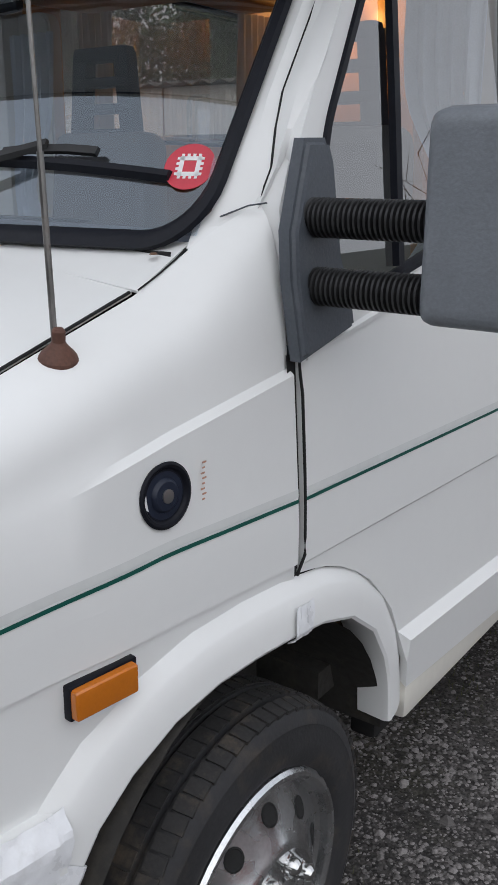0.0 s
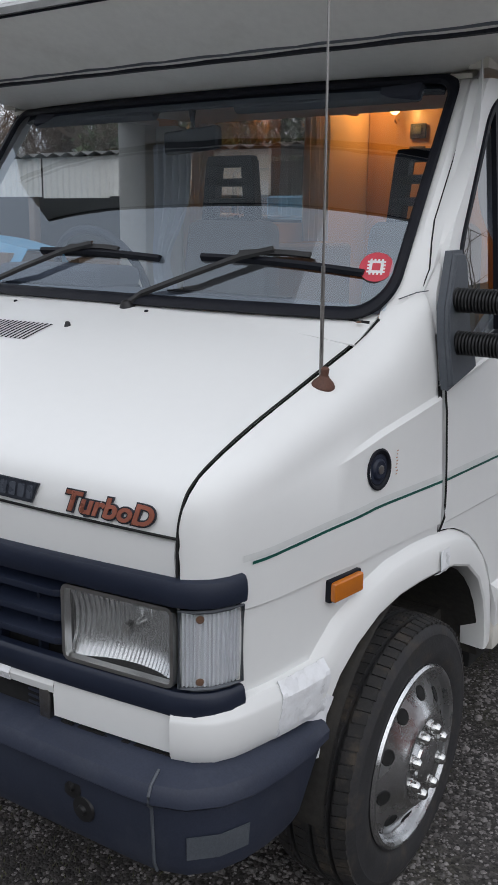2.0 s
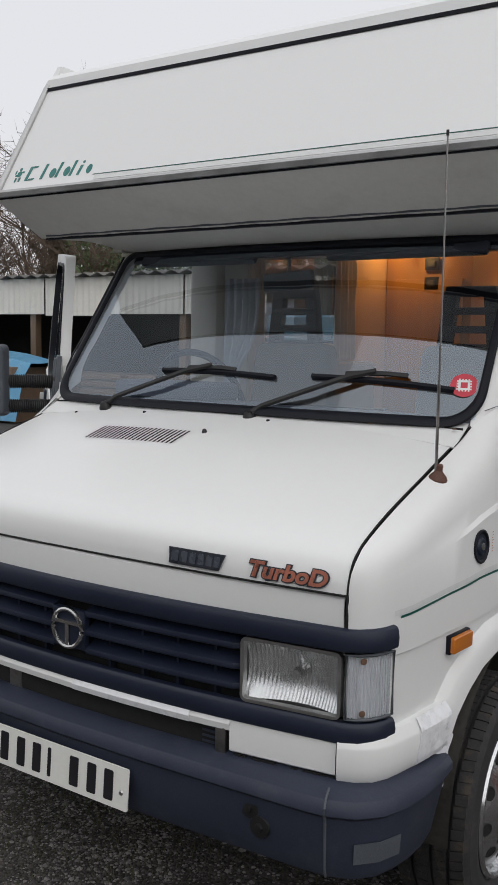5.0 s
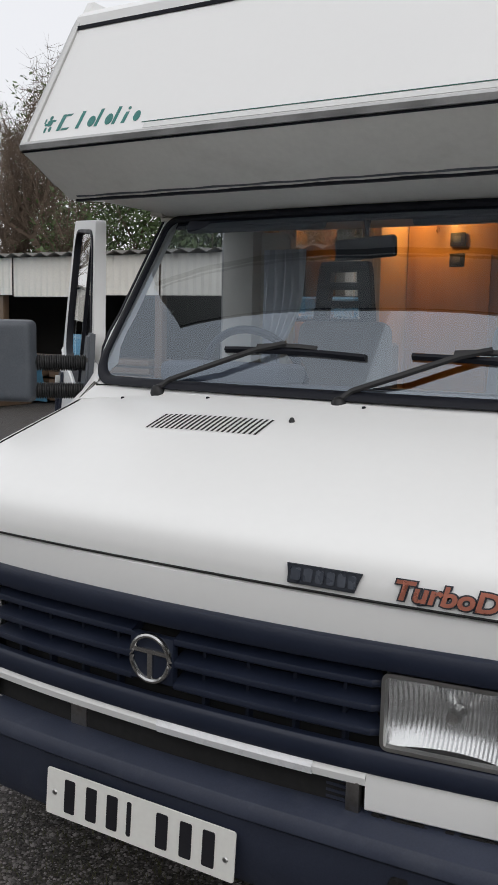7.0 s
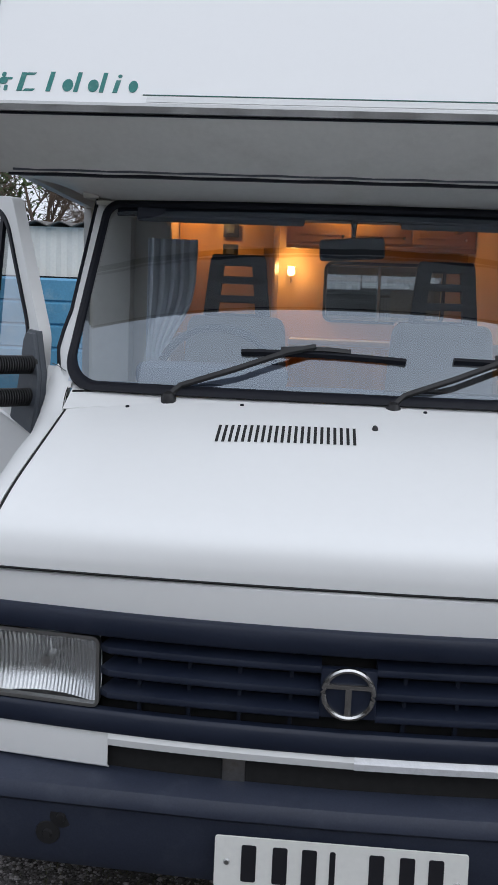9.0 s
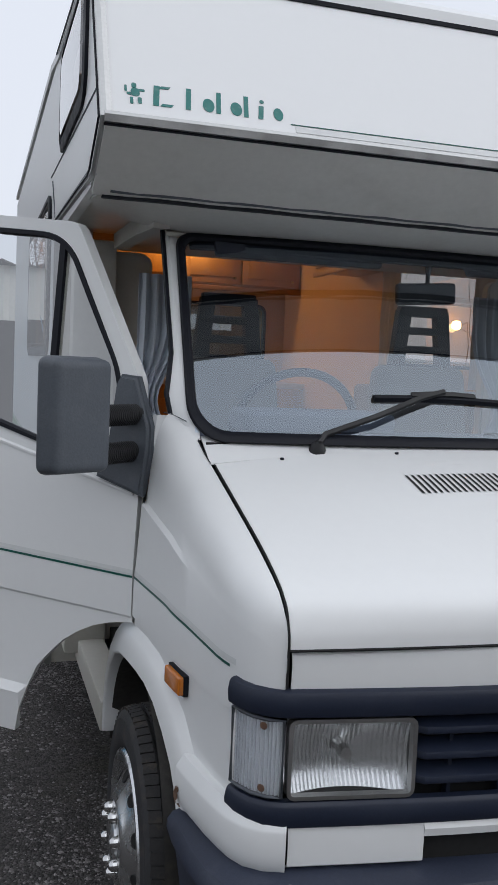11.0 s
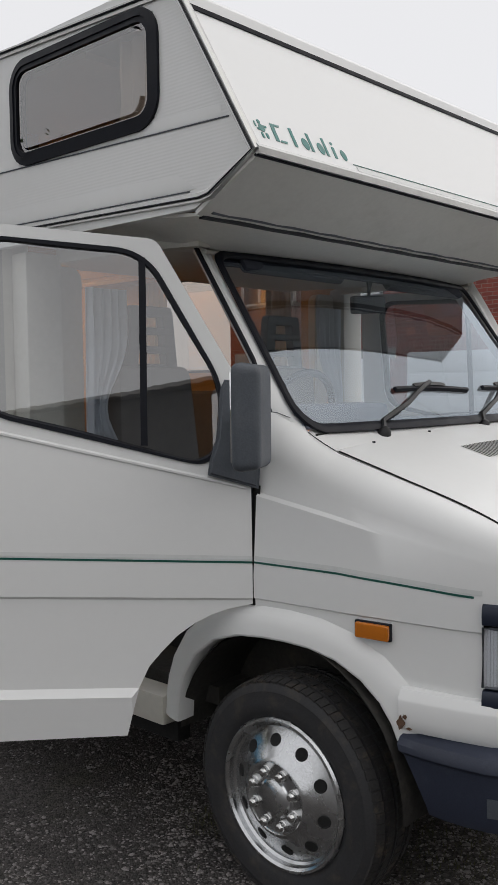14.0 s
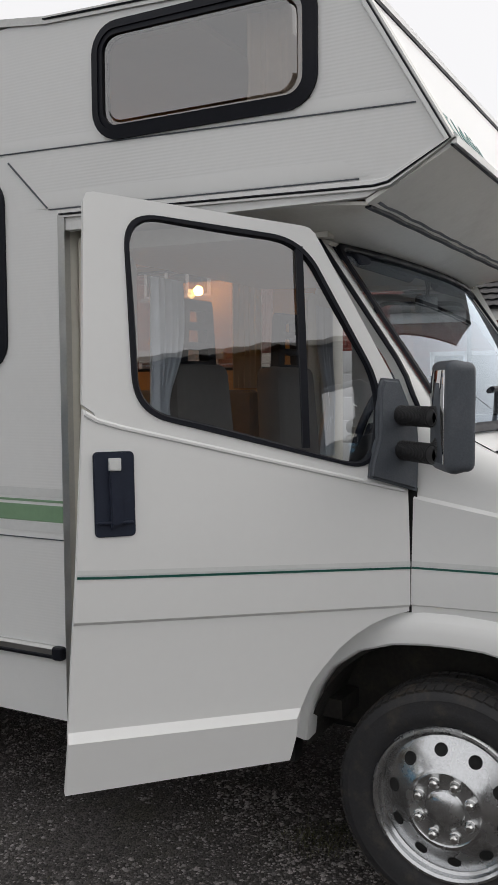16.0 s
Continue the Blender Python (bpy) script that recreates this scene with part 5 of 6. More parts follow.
cab_seat(-0.438)
cab_seat(0.394)
mir = box((0, 0, 0), (0.205, 0.032, 0.068), 0.014, 3)
mir.transform(Matrix.Translation((-0.008, 1.165, 1.822)) @ Matrix.Rotation(radians(-4), 4, "Y"))
mm = part("rear_view_mirror", mir, BLACK, van, "black rear-view mirror on a stalk")
part("mirror_stalk", tube([(-0.005, 1.165, 1.84), (-0.005, 1.160, 1.90), (-0.005, 1.175, 1.955)], 0.011, 8), BLACK, mm)
for x0, x1 in ((-0.70, -0.16), (0.14, 0.72)):
    part("sun_visor", box(((x0 + x1) / 2, 1.20, 1.935), (x1 - x0, 0.03, 0.10), 0.012, 2, Matrix.Rotation(radians(-35), 4, "X")), SEAT, van, "dark folded sun visor")
part("windscreen_header", sheet([[(x, ws_y(x, z) + 0.016, z) for x in np.linspace(-0.77, 0.77, 13)] for z in (1.912, 1.962)], thick=0.01), SEAT, van)
rows = [[(x, y, z) for x in (-0.84, 0, 0.84)] for y, z in ((1.205, 1.952), (1.30, 1.985), (1.6, 2.01), (2.30, 2.03))]
part("cab_headlining", sheet(rows, thick=0.012), INNER, van)


def curtain(name, x0, x1, y, zt, zb, tie, mat, label, along="x", folds=5, tie_f=0.42):
    """A hanging cloth with folds, drawn in at its tie-back."""
    rows = []
    for f in np.linspace(0, 1, 20):
        z = zt + (zb - zt) * f
        g = 1 - (1 - tie_f) * math.exp(-((z - tie) / 0.16) ** 2) if tie else 1
        row = []
        for s in np.linspace(0, 1, folds * 6 + 1):
            a = x0 + (x1 - x0) * s * g
            amp = 0.010 + 0.016 * (0.5 + 0.5 * noise.noise((s * 4, x0 * 9, 2)))
            d = amp * math.sin(s * folds * 2 * math.pi + 1.3 * noise.noise((s * 3, f * 2.5, x0))) * (0.55 + 0.45 * f)
            row.append((a, y + d, z) if along == "x" else (y + d, a, z))
        rows.append(row)
    return tagged(part(name, sheet(rows, thick=0.002), mat, None), label, "curtain", "curtains in the motorhome")


curtain("curtain", -0.80, -0.60, 1.90, 1.895, 1.16, 1.43, CLOTH, "gathered blue-grey cab curtain tied back beside driver seat")
curtain("curtain", 0.80, 0.60, 1.90, 1.895, 1.16, 1.43, CLOTH, "gathered blue-grey cab curtain tied back beside passenger seat")
for sx in (1, -1):
    curtain("curtain", 2.42, 2.60, sx * 1.02, 2.20, 1.50, None, LINEN, "cream curtain gathered at side window edge", "y", 5)
    curtain("curtain", 3.70, 3.44, sx * 1.02, 2.20, 1.50, None, LINEN, "cream curtain gathered at side window edge", "y", 5)
    curtain("curtain", 1.16, 1.40, sx * 1.02, 2.60, 2.32, None, LINEN, "cream curtain drawn across overcab window", "y", 4)
# pale lining of the opening between cab and living space
for sx in (1, -1):
    arch_side = rounded(0.20, 1.50, 0.05, 5)
    part("cab_arch", flip(prism(arch_side, 0.05, Matrix.Translation((0.83, 2.055, 1.23)) @ FACE, 0.008), sx), INNER, van, "cream lining panel beside the cab curtain")
# living space
part("living_floor", box((0, 3.85, 0.535), (2.08, 3.55, 0.03)), OAKDARK, van)
part("living_ceiling", box((0, 3.6, 2.60), (2.08, 4.1, 0.02)), INNER, van)
part("bed_base", box((0, 1.78, 2.085), (2.08, 1.2, 0.04)), OAKDARK, van)
part("bed_mattress", box((0, 1.66, 2.17), (2.0, 1.05, 0.12), 0.04, 3), SEATGREY, van)
for sx in (1, -1):
    bm = bmesh.new()
    for c, s in (((3.85, 1.07), (3.6, 1.06)), ((3.85, 2.40), (3.6, 0.40)), ((2.20, 1.9), (0.32, 0.60)), ((4.66, 1.9), (1.99, 0.60))):
        box((sx * 1.052, c[0], c[1]), (0.012, s[0], s[1]), bm=bm)
    part("side_lining", bm, PANELWALL, van)
bm = bmesh.new()
for c, s in (((-0.56, 1.57), (1.00, 2.1)), ((0.965, 1.57), (0.21, 2.1)), ((0.40, 1.06), (0.92, 1.08)), ((0.40, 2.335), (0.92, 0.57))):
    box((c[0], 5.62, c[1]), (s[0], 0.02, s[1]), bm=bm)
    box((c[0], 5.69, c[1] - 0.02), (s[0] + 0.01, 0.02, s[1] + 0.12), bm=bm)
part("rear_wall", bm, [PANELWALL], van)
rw = part("rear_window", sweep([(x, 5.605, z) for x, z in rounded(0.94, 0.46, 0.06, 5, 0.40, 1.825)], [(-0.012, -0.02), (0.012, -0.02), (0.012, 0.02), (-0.012, 0.02)], None, (0, 1, 0), True), RUBBER, van, "rear window with dark rubber frame")
part("pane", box((0.40, 5.66, 1.825), (0.91, 0.004, 0.43)), SCREEN, rw)
part("window_bar", box((0.36, 5.60, 1.825), (0.02, 0.015, 0.43)), ALU, rw)


def panel_doors(parent, x0, x1, z0, z1, y, n):
    w = (x1 - x0) / n
    for i in range(n):
        cx = x0 + (i + 0.5) * w
        bm = box((cx, y - 0.010, (z0 + z1) / 2), (w - 0.012, 0.018, z1 - z0 - 0.012), 0.003)
        box((cx, y - 0.021, (z0 + z1) / 2), (w - 0.11, 0.010, z1 - z0 - 0.11), 0.004, bm=bm)
        d = part("cupboard_door", bm, OAK, parent)
        part("knob", lathe([(0.008, 0), (0.008, 0.01), (0.012, 0.018), (0, 0.022)], Matrix.Translation((cx + w * 0.38, y - 0.018, z0 + 0.05)) @ FACE, 10), CHROME, d)


lock = part("overhead_locker", box((0.33, 5.43, 2.35), (1.42, 0.34, 0.38), 0.005), OAK, van, "honey oak overhead locker")
panel_doors(lock, -0.36, 1.02, 2.18, 2.52, 5.26, 3)
part("locker_rail", box((0.33, 5.25, 2.15), (1.42, 0.03, 0.035), 0.008), OAKDARK, lock)
kit = part("kitchen_unit", box((0.36, 5.35, 0.98), (1.36, 0.52, 0.86), 0.005), OAK, van, "oak kitchen unit with pale worktop")
panel_doors(kit, -0.30, 1.02, 0.58, 1.36, 5.09, 3)
part("worktop", box((0.36, 5.34, 1.43), (1.38, 0.56, 0.04), 0.006), INNER, kit)
part("tap", tube([(0.50, 5.5, 1.45), (0.50, 5.5, 1.60), (0.50, 5.44, 1.64), (0.50, 5.38, 1.60)], 0.012, 8), CHROME, kit)
ward = part("wardrobe", box((-0.73, 4.62, 1.55), (0.62, 0.80, 2.0), 0.006), OAK, van, "tall honey oak wardrobe with switches")
bm = box((-0.73, 4.21, 1.35), (0.50, 0.02, 1.4), 0.003)
part("wardrobe_door", bm, OAK, ward)
for z in (2.15, 2.02):
    part("switch_plate", box((-0.70, 4.205, z), (0.10, 0.016, 0.085), 0.004), BLACK, ward)
    part("switch", box((-0.70, 4.194, z), (0.05, 0.01, 0.04), 0.003), GREYPL, ward)
for sx in (1, -1):
    long = 1.9 if sx > 0 else 1.26
    sl = part("overhead_locker", box((sx * 0.90, 2.25 + long / 2, 2.36), (0.30, long, 0.34), 0.005), OAK, van)
    for i in range(3 if sx > 0 else 2):
        y = 2.57 + 0.63 * i
        bm = box((sx * 0.742, y, 2.37), (0.018, 0.60, 0.30), 0.003)
        box((sx * 0.730, y, 2.37), (0.010, 0.48, 0.19), 0.004, bm=bm)
        part("locker_door", bm, OAK, sl)
    part("locker_rail", box((sx * 0.745, 2.25 + long / 2, 2.18), (0.04, long, 0.03), 0.008), OAKDARK, sl)
    b = part("bench", box((sx * 0.76, 3.15, 0.76), (0.56, 1.5, 0.40), 0.01), OAK, van, "bench with grey cushions")
    part("cushion", box((sx * 0.76, 3.15, 1.02), (0.56, 1.46, 0.12), 0.04, 3), SEATGREY, b)
    part("back_cushion", box((sx * 0.98, 3.15, 1.28), (0.10, 1.44, 0.42), 0.04, 3), SEATGREY, b)

FLAME = glow("warm_lamp_shade", (1.0, 0.62, 0.22), 6.0)


def wall_lamp(x, y, z, energy, towards=(0, -1)):
    lamp = thing("wall_lamp", (x, y, z), "small lit wall lamp with warm glass shade", "lamp", "wall lamps in the motorhome")
    part("shade", lathe([(0.010, -0.03), (0.030, -0.015), (0.034, 0.01), (0.026, 0.03), (0.032, 0.045)], Matrix.Translation((x, y, z)), 16), FLAME, lamp)
    part("bracket", tube([(x, y, z - 0.03), (x, y, z - 0.06), (x - towards[0] * 0.03, y - towards[1] * 0.03, z - 0.075), (x - towards[0] * 0.06, y - towards[1] * 0.06, z - 0.05)], 0.006, 6), OAKDARK, lamp)
    li = new("lamp_light", bpy.data.lights.new("lamp_light", "POINT"))
    li.data.energy, li.data.color, li.data.shadow_soft_size = energy, (1.0, 0.52, 0.14), 0.04
    li.location = (x + towards[0] * 0.07, y + towards[1] * 0.07, z + 0.03)
    li.parent = lamp
    li.matrix_parent_inverse = Matrix.Translation((-x, -y, -z))


wall_lamp(-0.345, 5.55, 1.965, 5.5)
wall_lamp(-0.82, 4.12, 2.27, 6.5)
wall_lamp(0.12, 5.18, 2.53, 11)


# ---- ground ----
def ground_material():
    m = material("gravel_ground", (0.043, 0.039, 0.037), 0.85, 0, 0.45, 1.1, 60, 0.010, 0, (0.034, 0.033, 0.018), 0.8)
    n, l = m.node_tree.nodes, m.node_tree.links
    co = [x for x in n if x.type == "TEX_COORD"][0]
    vo = n.new("ShaderNodeTexVoronoi")
    vo.inputs["Scale"].default_value = 125
    l.new(co.outputs["Object"], vo.inputs["Vector"])
    p = n["Principled BSDF"]
    old = p.inputs["Base Color"].links[0].from_socket
    mr = n.new("ShaderNodeMapRange")
    mr.inputs[3].default_value, mr.inputs[4].default_value = 0.35, 1.9
    sep = n.new("ShaderNodeSeparateColor")
    l.new(vo.outputs["Color"], sep.inputs[0])
    l.new(sep.outputs[0], mr.inputs[0])
    mx = n.new("ShaderNodeMix")
    mx.data_type, mx.blend_type = "RGBA", "MULTIPLY"
    mx.inputs[0].default_value = 1
    l.new(old, mx.inputs[6])
    l.new(mr.outputs[0], mx.inputs[7])
    l.new(mx.outputs[2], p.inputs["Base Color"])
    b = n.new("ShaderNodeBump")
    b.inputs["Distance"].default_value = 0.0035
    l.new(vo.outputs["Distance"], b.inputs["Height"])
    b.invert = True
    l.new(b.outputs[0], p.inputs["Normal"])
    return m


GRAVEL = ground_material()


def ground_z(x, y):
    return 0.012 * noise.noise((x * 1.1, y * 1.1, 3)) + 0.006 * noise.noise((x * 4.2, y * 4.2, 9)) - 0.004


bm = bmesh.new()
xs = [-1500, -300, -80, -30, -14, -9, -7] + list(np.linspace(-5.6, 5.0, 90)) + [7, 9, 14, 30, 80, 300, 1500]
ys = [-1500, -300, -80, -30, -14, -9, -5] + list(np.linspace(-3.0, 4.5, 70)) + [6, 9, 14, 30, 80, 300, 1500]
sheet([[(x, y, ground_z(x, y) if -5.7 < x < 5.1 and -3.1 < y < 4.6 else -0.004) for x in xs] for y in ys], bm)
tagged(part("ground", bm, GRAVEL), "dark damp gravel yard with mossy patches", "ground", kind="structure")


def scatter(name, count, seed, spread, size, mat, label, tall=0.6):
    """Many small stones in one mesh, thickest in drifts."""
    rng = random.Random(seed)
    verts, faces = [], []
    base = [(0.9, 0, 0), (0.3, 0.85, 0.1), (-0.7, 0.5, 0), (-0.75, -0.5, 0.05), (0.25, -0.9, 0), (0.1, 0.05, 0.75), (-0.3, 0.2, 0.6)]
    tri = [(0, 1, 5), (1, 6, 5), (1, 2, 6), (2, 3, 6), (3, 5, 6), (3, 4, 5), (4, 0, 5)]
    while len(faces) < count * len(tri):
        x, y = rng.uniform(*spread[0]), rng.uniform(*spread[1])
        if noise.noise((x * 1.7, y * 1.7, 7)) * 1.3 + 0.45 * noise.noise((x * 6, y * 6, 3)) + min(0.35, max(-0.45, 0.12 + 0.26 * x)) + rng.uniform(-0.55, 0.75) < 0:
            continue
        r = rng.uniform(*size) * (1.0 if rng.random() < 0.93 else 2.0)
        a = rng.uniform(0, 6.28)
        z = ground_z(x, y) - 0.15 * r
        k = len(verts)
        for bx, by, bz in base:
            sx, sy = bx * rng.uniform(0.75, 1.2), by * rng.uniform(0.75, 1.2)
            verts.append((x + r * (sx * math.cos(a) - sy * math.sin(a)), y + r * (sx * math.sin(a) + sy * math.cos(a)), z + r * bz * tall * rng.uniform(0.8, 1.3)))
        faces += [(k + p, k + q, k + s) for p, q, s in tri]
    me = bpy.data.meshes.new(name)
    me.from_pydata(verts, [], faces)
    me.materials.append(mat)
    return tagged(new(name, me), label, "gravel", kind="stuff")


def stone_material(name, dark, light):
    m = bpy.data.materials.new(name)
    m.use_nodes = True
    n, l = m.node_tree.nodes, m.node_tree.links
    p = n["Principled BSDF"]
    p.inputs["Roughness"].default_value = 0.75
    g = n.new("ShaderNodeNewGeometry")
    r = n.new("ShaderNodeMix")
    r.data_type = "RGBA"
    r.inputs[6].default_value, r.inputs[7].default_value = (*dark, 1), (*light, 1)
    t = n.new("ShaderNodeTexNoise")
    t.inputs["Scale"].default_value = 130
    mu = n.new("ShaderNodeMath")
    mu.operation = "MULTIPLY"
    l.new(g.outputs["Random Per Island"], mu.inputs[0])
    l.new(t.outputs[0], mu.inputs[1])
    l.new(mu.outputs[0], r.inputs[0])
    l.new(r.outputs[2], p.inputs["Base Color"])
    return m


STONE = stone_material("grey_stone_chips", (0.036, 0.033, 0.031), (0.46, 0.43, 0.42))
scatter("gravel_chips", 190000, 1, ((-4.2, 3.2), (-1.3, 3.8)), (0.0035, 0.0095), STONE, "loose grey limestone chips over the yard")
scatter("gravel_pebbles", 1500, 2, ((-4.2, 3.2), (-1.3, 3.8)), (0.009, 0.016), STONE, "larger pale stones among the chips", 0.8)
MOSS = material("dull_moss_and_grass", (0.060, 0.062, 0.026), 0.9, 0, 0.4, 20, 90)


def tufts(count, seed):
    rng = random.Random(seed)
    verts, faces = [], []
    spots = [(rng.uniform(-4.2, 3.2), rng.uniform(-1.5, 3.8), rng.uniform(0.06, 0.22)) for _ in range(70)] + [(rng.uniform(-0.8, 0.6), rng.uniform(-0.6, 0.8), 0.25) for _ in range(14)]
    for _ in range(count):
        cx, cy, sp = rng.choice(spots)
        x, y = rng.gauss(cx, sp), rng.gauss(cy, sp)
        h, a = rng.uniform(0.008, 0.026), rng.uniform(0, 6.28)
        w = 0.0016
        z = ground_z(x, y)
        k = len(verts)
        lx, ly = rng.uniform(-0.012, 0.012), rng.uniform(-0.012, 0.012)
        verts += [(x - w * math.cos(a), y - w * math.sin(a), z), (x + w * math.cos(a), y + w * math.sin(a), z), (x + lx, y + ly, z + h)]
        faces.append((k, k + 1, k + 2))
    me = bpy.data.meshes.new("grass")
    me.from_pydata(verts, [], faces)
    me.materials.append(MOSS)
    tagged(new("grass_tufts", me), "short mossy grass growing through the gravel", "grass", kind="stuff")


tufts(30000, 4)

# ---- open-fronted shed behind the yard ----
SHEET = material("white_corrugated_sheet", (0.72, 0.70, 0.64), 0.55, 0, 0.05, 1.2, 30, 0, 0, (0.42, 0.38, 0.30), 0.25)
# shadow tone: the dim shed interior is put into the boards' colour
SHADOWBOARD = material("shadow_dark_boards", (0.05, 0.045, 0.04), 0.85, 0, 0.3, 3, 40)
ROOFDARK = material("weathered_fibre_roof", (0.12, 0.115, 0.105), 0.85, 0, 0.25, 2, 30)
BLUE = material("blue_painted_sheet", (0.10, 0.30, 0.48), 0.45, 0, 0.12, 2.5, 40, 0, 0, (0.36, 0.48, 0.55), 0.5)
TIMBER = wood("raw_timber", (0.15, 0.10, 0.065))
shed = thing("open_shed", (-11, 11.5, 0), "long open-fronted shed with white corrugated fascia", "shed")
for i in range(17):
    x0 = -28 + i * 1.78
    if i == 12:
        continue
    rows = [[(x0 + 1.76 * k / 44, 11.5 + 0.012 * math.sin(k * math.pi / 2) + 0.02 * (i % 2), z) for k in range(45)] for z in (2.08 - 0.03 * (i % 3 == 0), 2.80)]
    part("fascia_sheet", sheet(rows), SHEET, shed)
rows = [[(-28.5 + 0.09 * k, y, z + 0.035 * math.sin(k * math.pi / 2)) for k in range(350)] for y, z in ((11.35, 2.84), (17, 3.2))]
part("shed_roof", sheet(rows, thick=0.012), ROOFDARK, shed)
# dark back and ends paint the shade inside the open front
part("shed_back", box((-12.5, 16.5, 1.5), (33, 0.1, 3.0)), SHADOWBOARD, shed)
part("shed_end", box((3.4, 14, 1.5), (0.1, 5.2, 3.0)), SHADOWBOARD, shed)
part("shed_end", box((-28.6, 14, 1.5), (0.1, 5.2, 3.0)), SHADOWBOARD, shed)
for i in range(9):
    part("shed_post", box((-28 + i * 3.9, 11.65, 1.4), (0.16, 0.16, 2.8), 0.01), TIMBER, shed)


def ribbed_cover(x0, x1, y, z0, z1, n, label):
    ob = thing("ribbed_trailer", ((x0 + x1) / 2, y, z0), label, "trailer")
    for k in range(n):
        za, zb = z0 + (z1 - z0) * k / n, z0 + (z1 - z0) * (k + 1) / n
        rows = [[(x, y + o + 0.01 * noise.noise((x * 2, zz, 1)), zz) for x in np.linspace(x0, x1, 12)] for zz, o in ((za, 0.0), (za + 0.02, -0.035), (zb - 0.03, -0.045), (zb, 0.0))]
        part("ribbed_board", sheet(rows), BLUE, ob)
    part("body", box(((x0 + x1) / 2, y + 1.0, (z0 + z1) / 2), (x1 - x0, 1.9, z1 - z0 - 0.02)), BLUE, ob)
    for x in (x0 + 0.6, x1 - 0.6):
        part("trailer_wheel", lathe([(0, 0.1), (0.2, 0.1), (0.32, 0.08), (0.34, 0), (0.32, -0.08), (0, -0.1)], Matrix.Translation((x, y + 0.2, 0.34)) @ FACE, 24), TYRE, ob)
    return ob


ribbed_cover(-5.2, -2.4, 9.3, 0.55, 1.98, 5, "blue ribbed trailer with peeling paint near the shed")


def covered_load(x, y, w, h, label):
    ob = thing("covered_load", (x, y, 0), label, "stack")
    rows = []
    for a in np.linspace(0, 1, 9):
        rows.append([(x + w * (s - 0.5), y + 1.6 * (a - 0.5), max(0.05, (h * (1 - 0.35 * s)) * min(1, 6 * a, 6 * (1 - a)) + 0.05 * noise.noise((s * 6, a * 5, x)))) for s in np.linspace(0, 1, 16)])
    part("tarpaulin", sheet(rows, thick=0.01), BLUE, ob)
    part("load", box((x, y, h * 0.3), (w * 0.9, 1.3, h * 0.6), 0.03), TIMBER, ob)
    return ob


covered_load(-13.5, 10.6, 5.0, 1.75, "blue tarpaulin over a low stack by the shed")
covered_load(-20.5, 10.8, 5.0, 1.5, "faded blue tarpaulin over timber by the shed")
for i in range(3):
    pal = thing("timber_stack", (-9.2 - i * 1.3, 11.9, 0), "stack of raw timber boards inside the shed", "timber", "timber stacks")
    for k in range(6):
        part("board", box((-9.2 - i * 1.3, 11.9, 0.12 + k * 0.15), (1.1, 0.8, 0.11), 0.01), TIMBER, pal)

# ---- trees behind the shed ----
BARK = material("grey_brown_bark", (0.10, 0.075, 0.055), 0.9, 0, 0.25, 6, 60, 0.004)
TWIG = material("bare_brown_twigs", (0.13, 0.095, 0.07), 0.9, 0, 0.2, 3, 20)
LEAF = material("dark_evergreen_leaves", (0.075, 0.115, 0.04), 0.6, 0, 0.5, 1.5, 9)


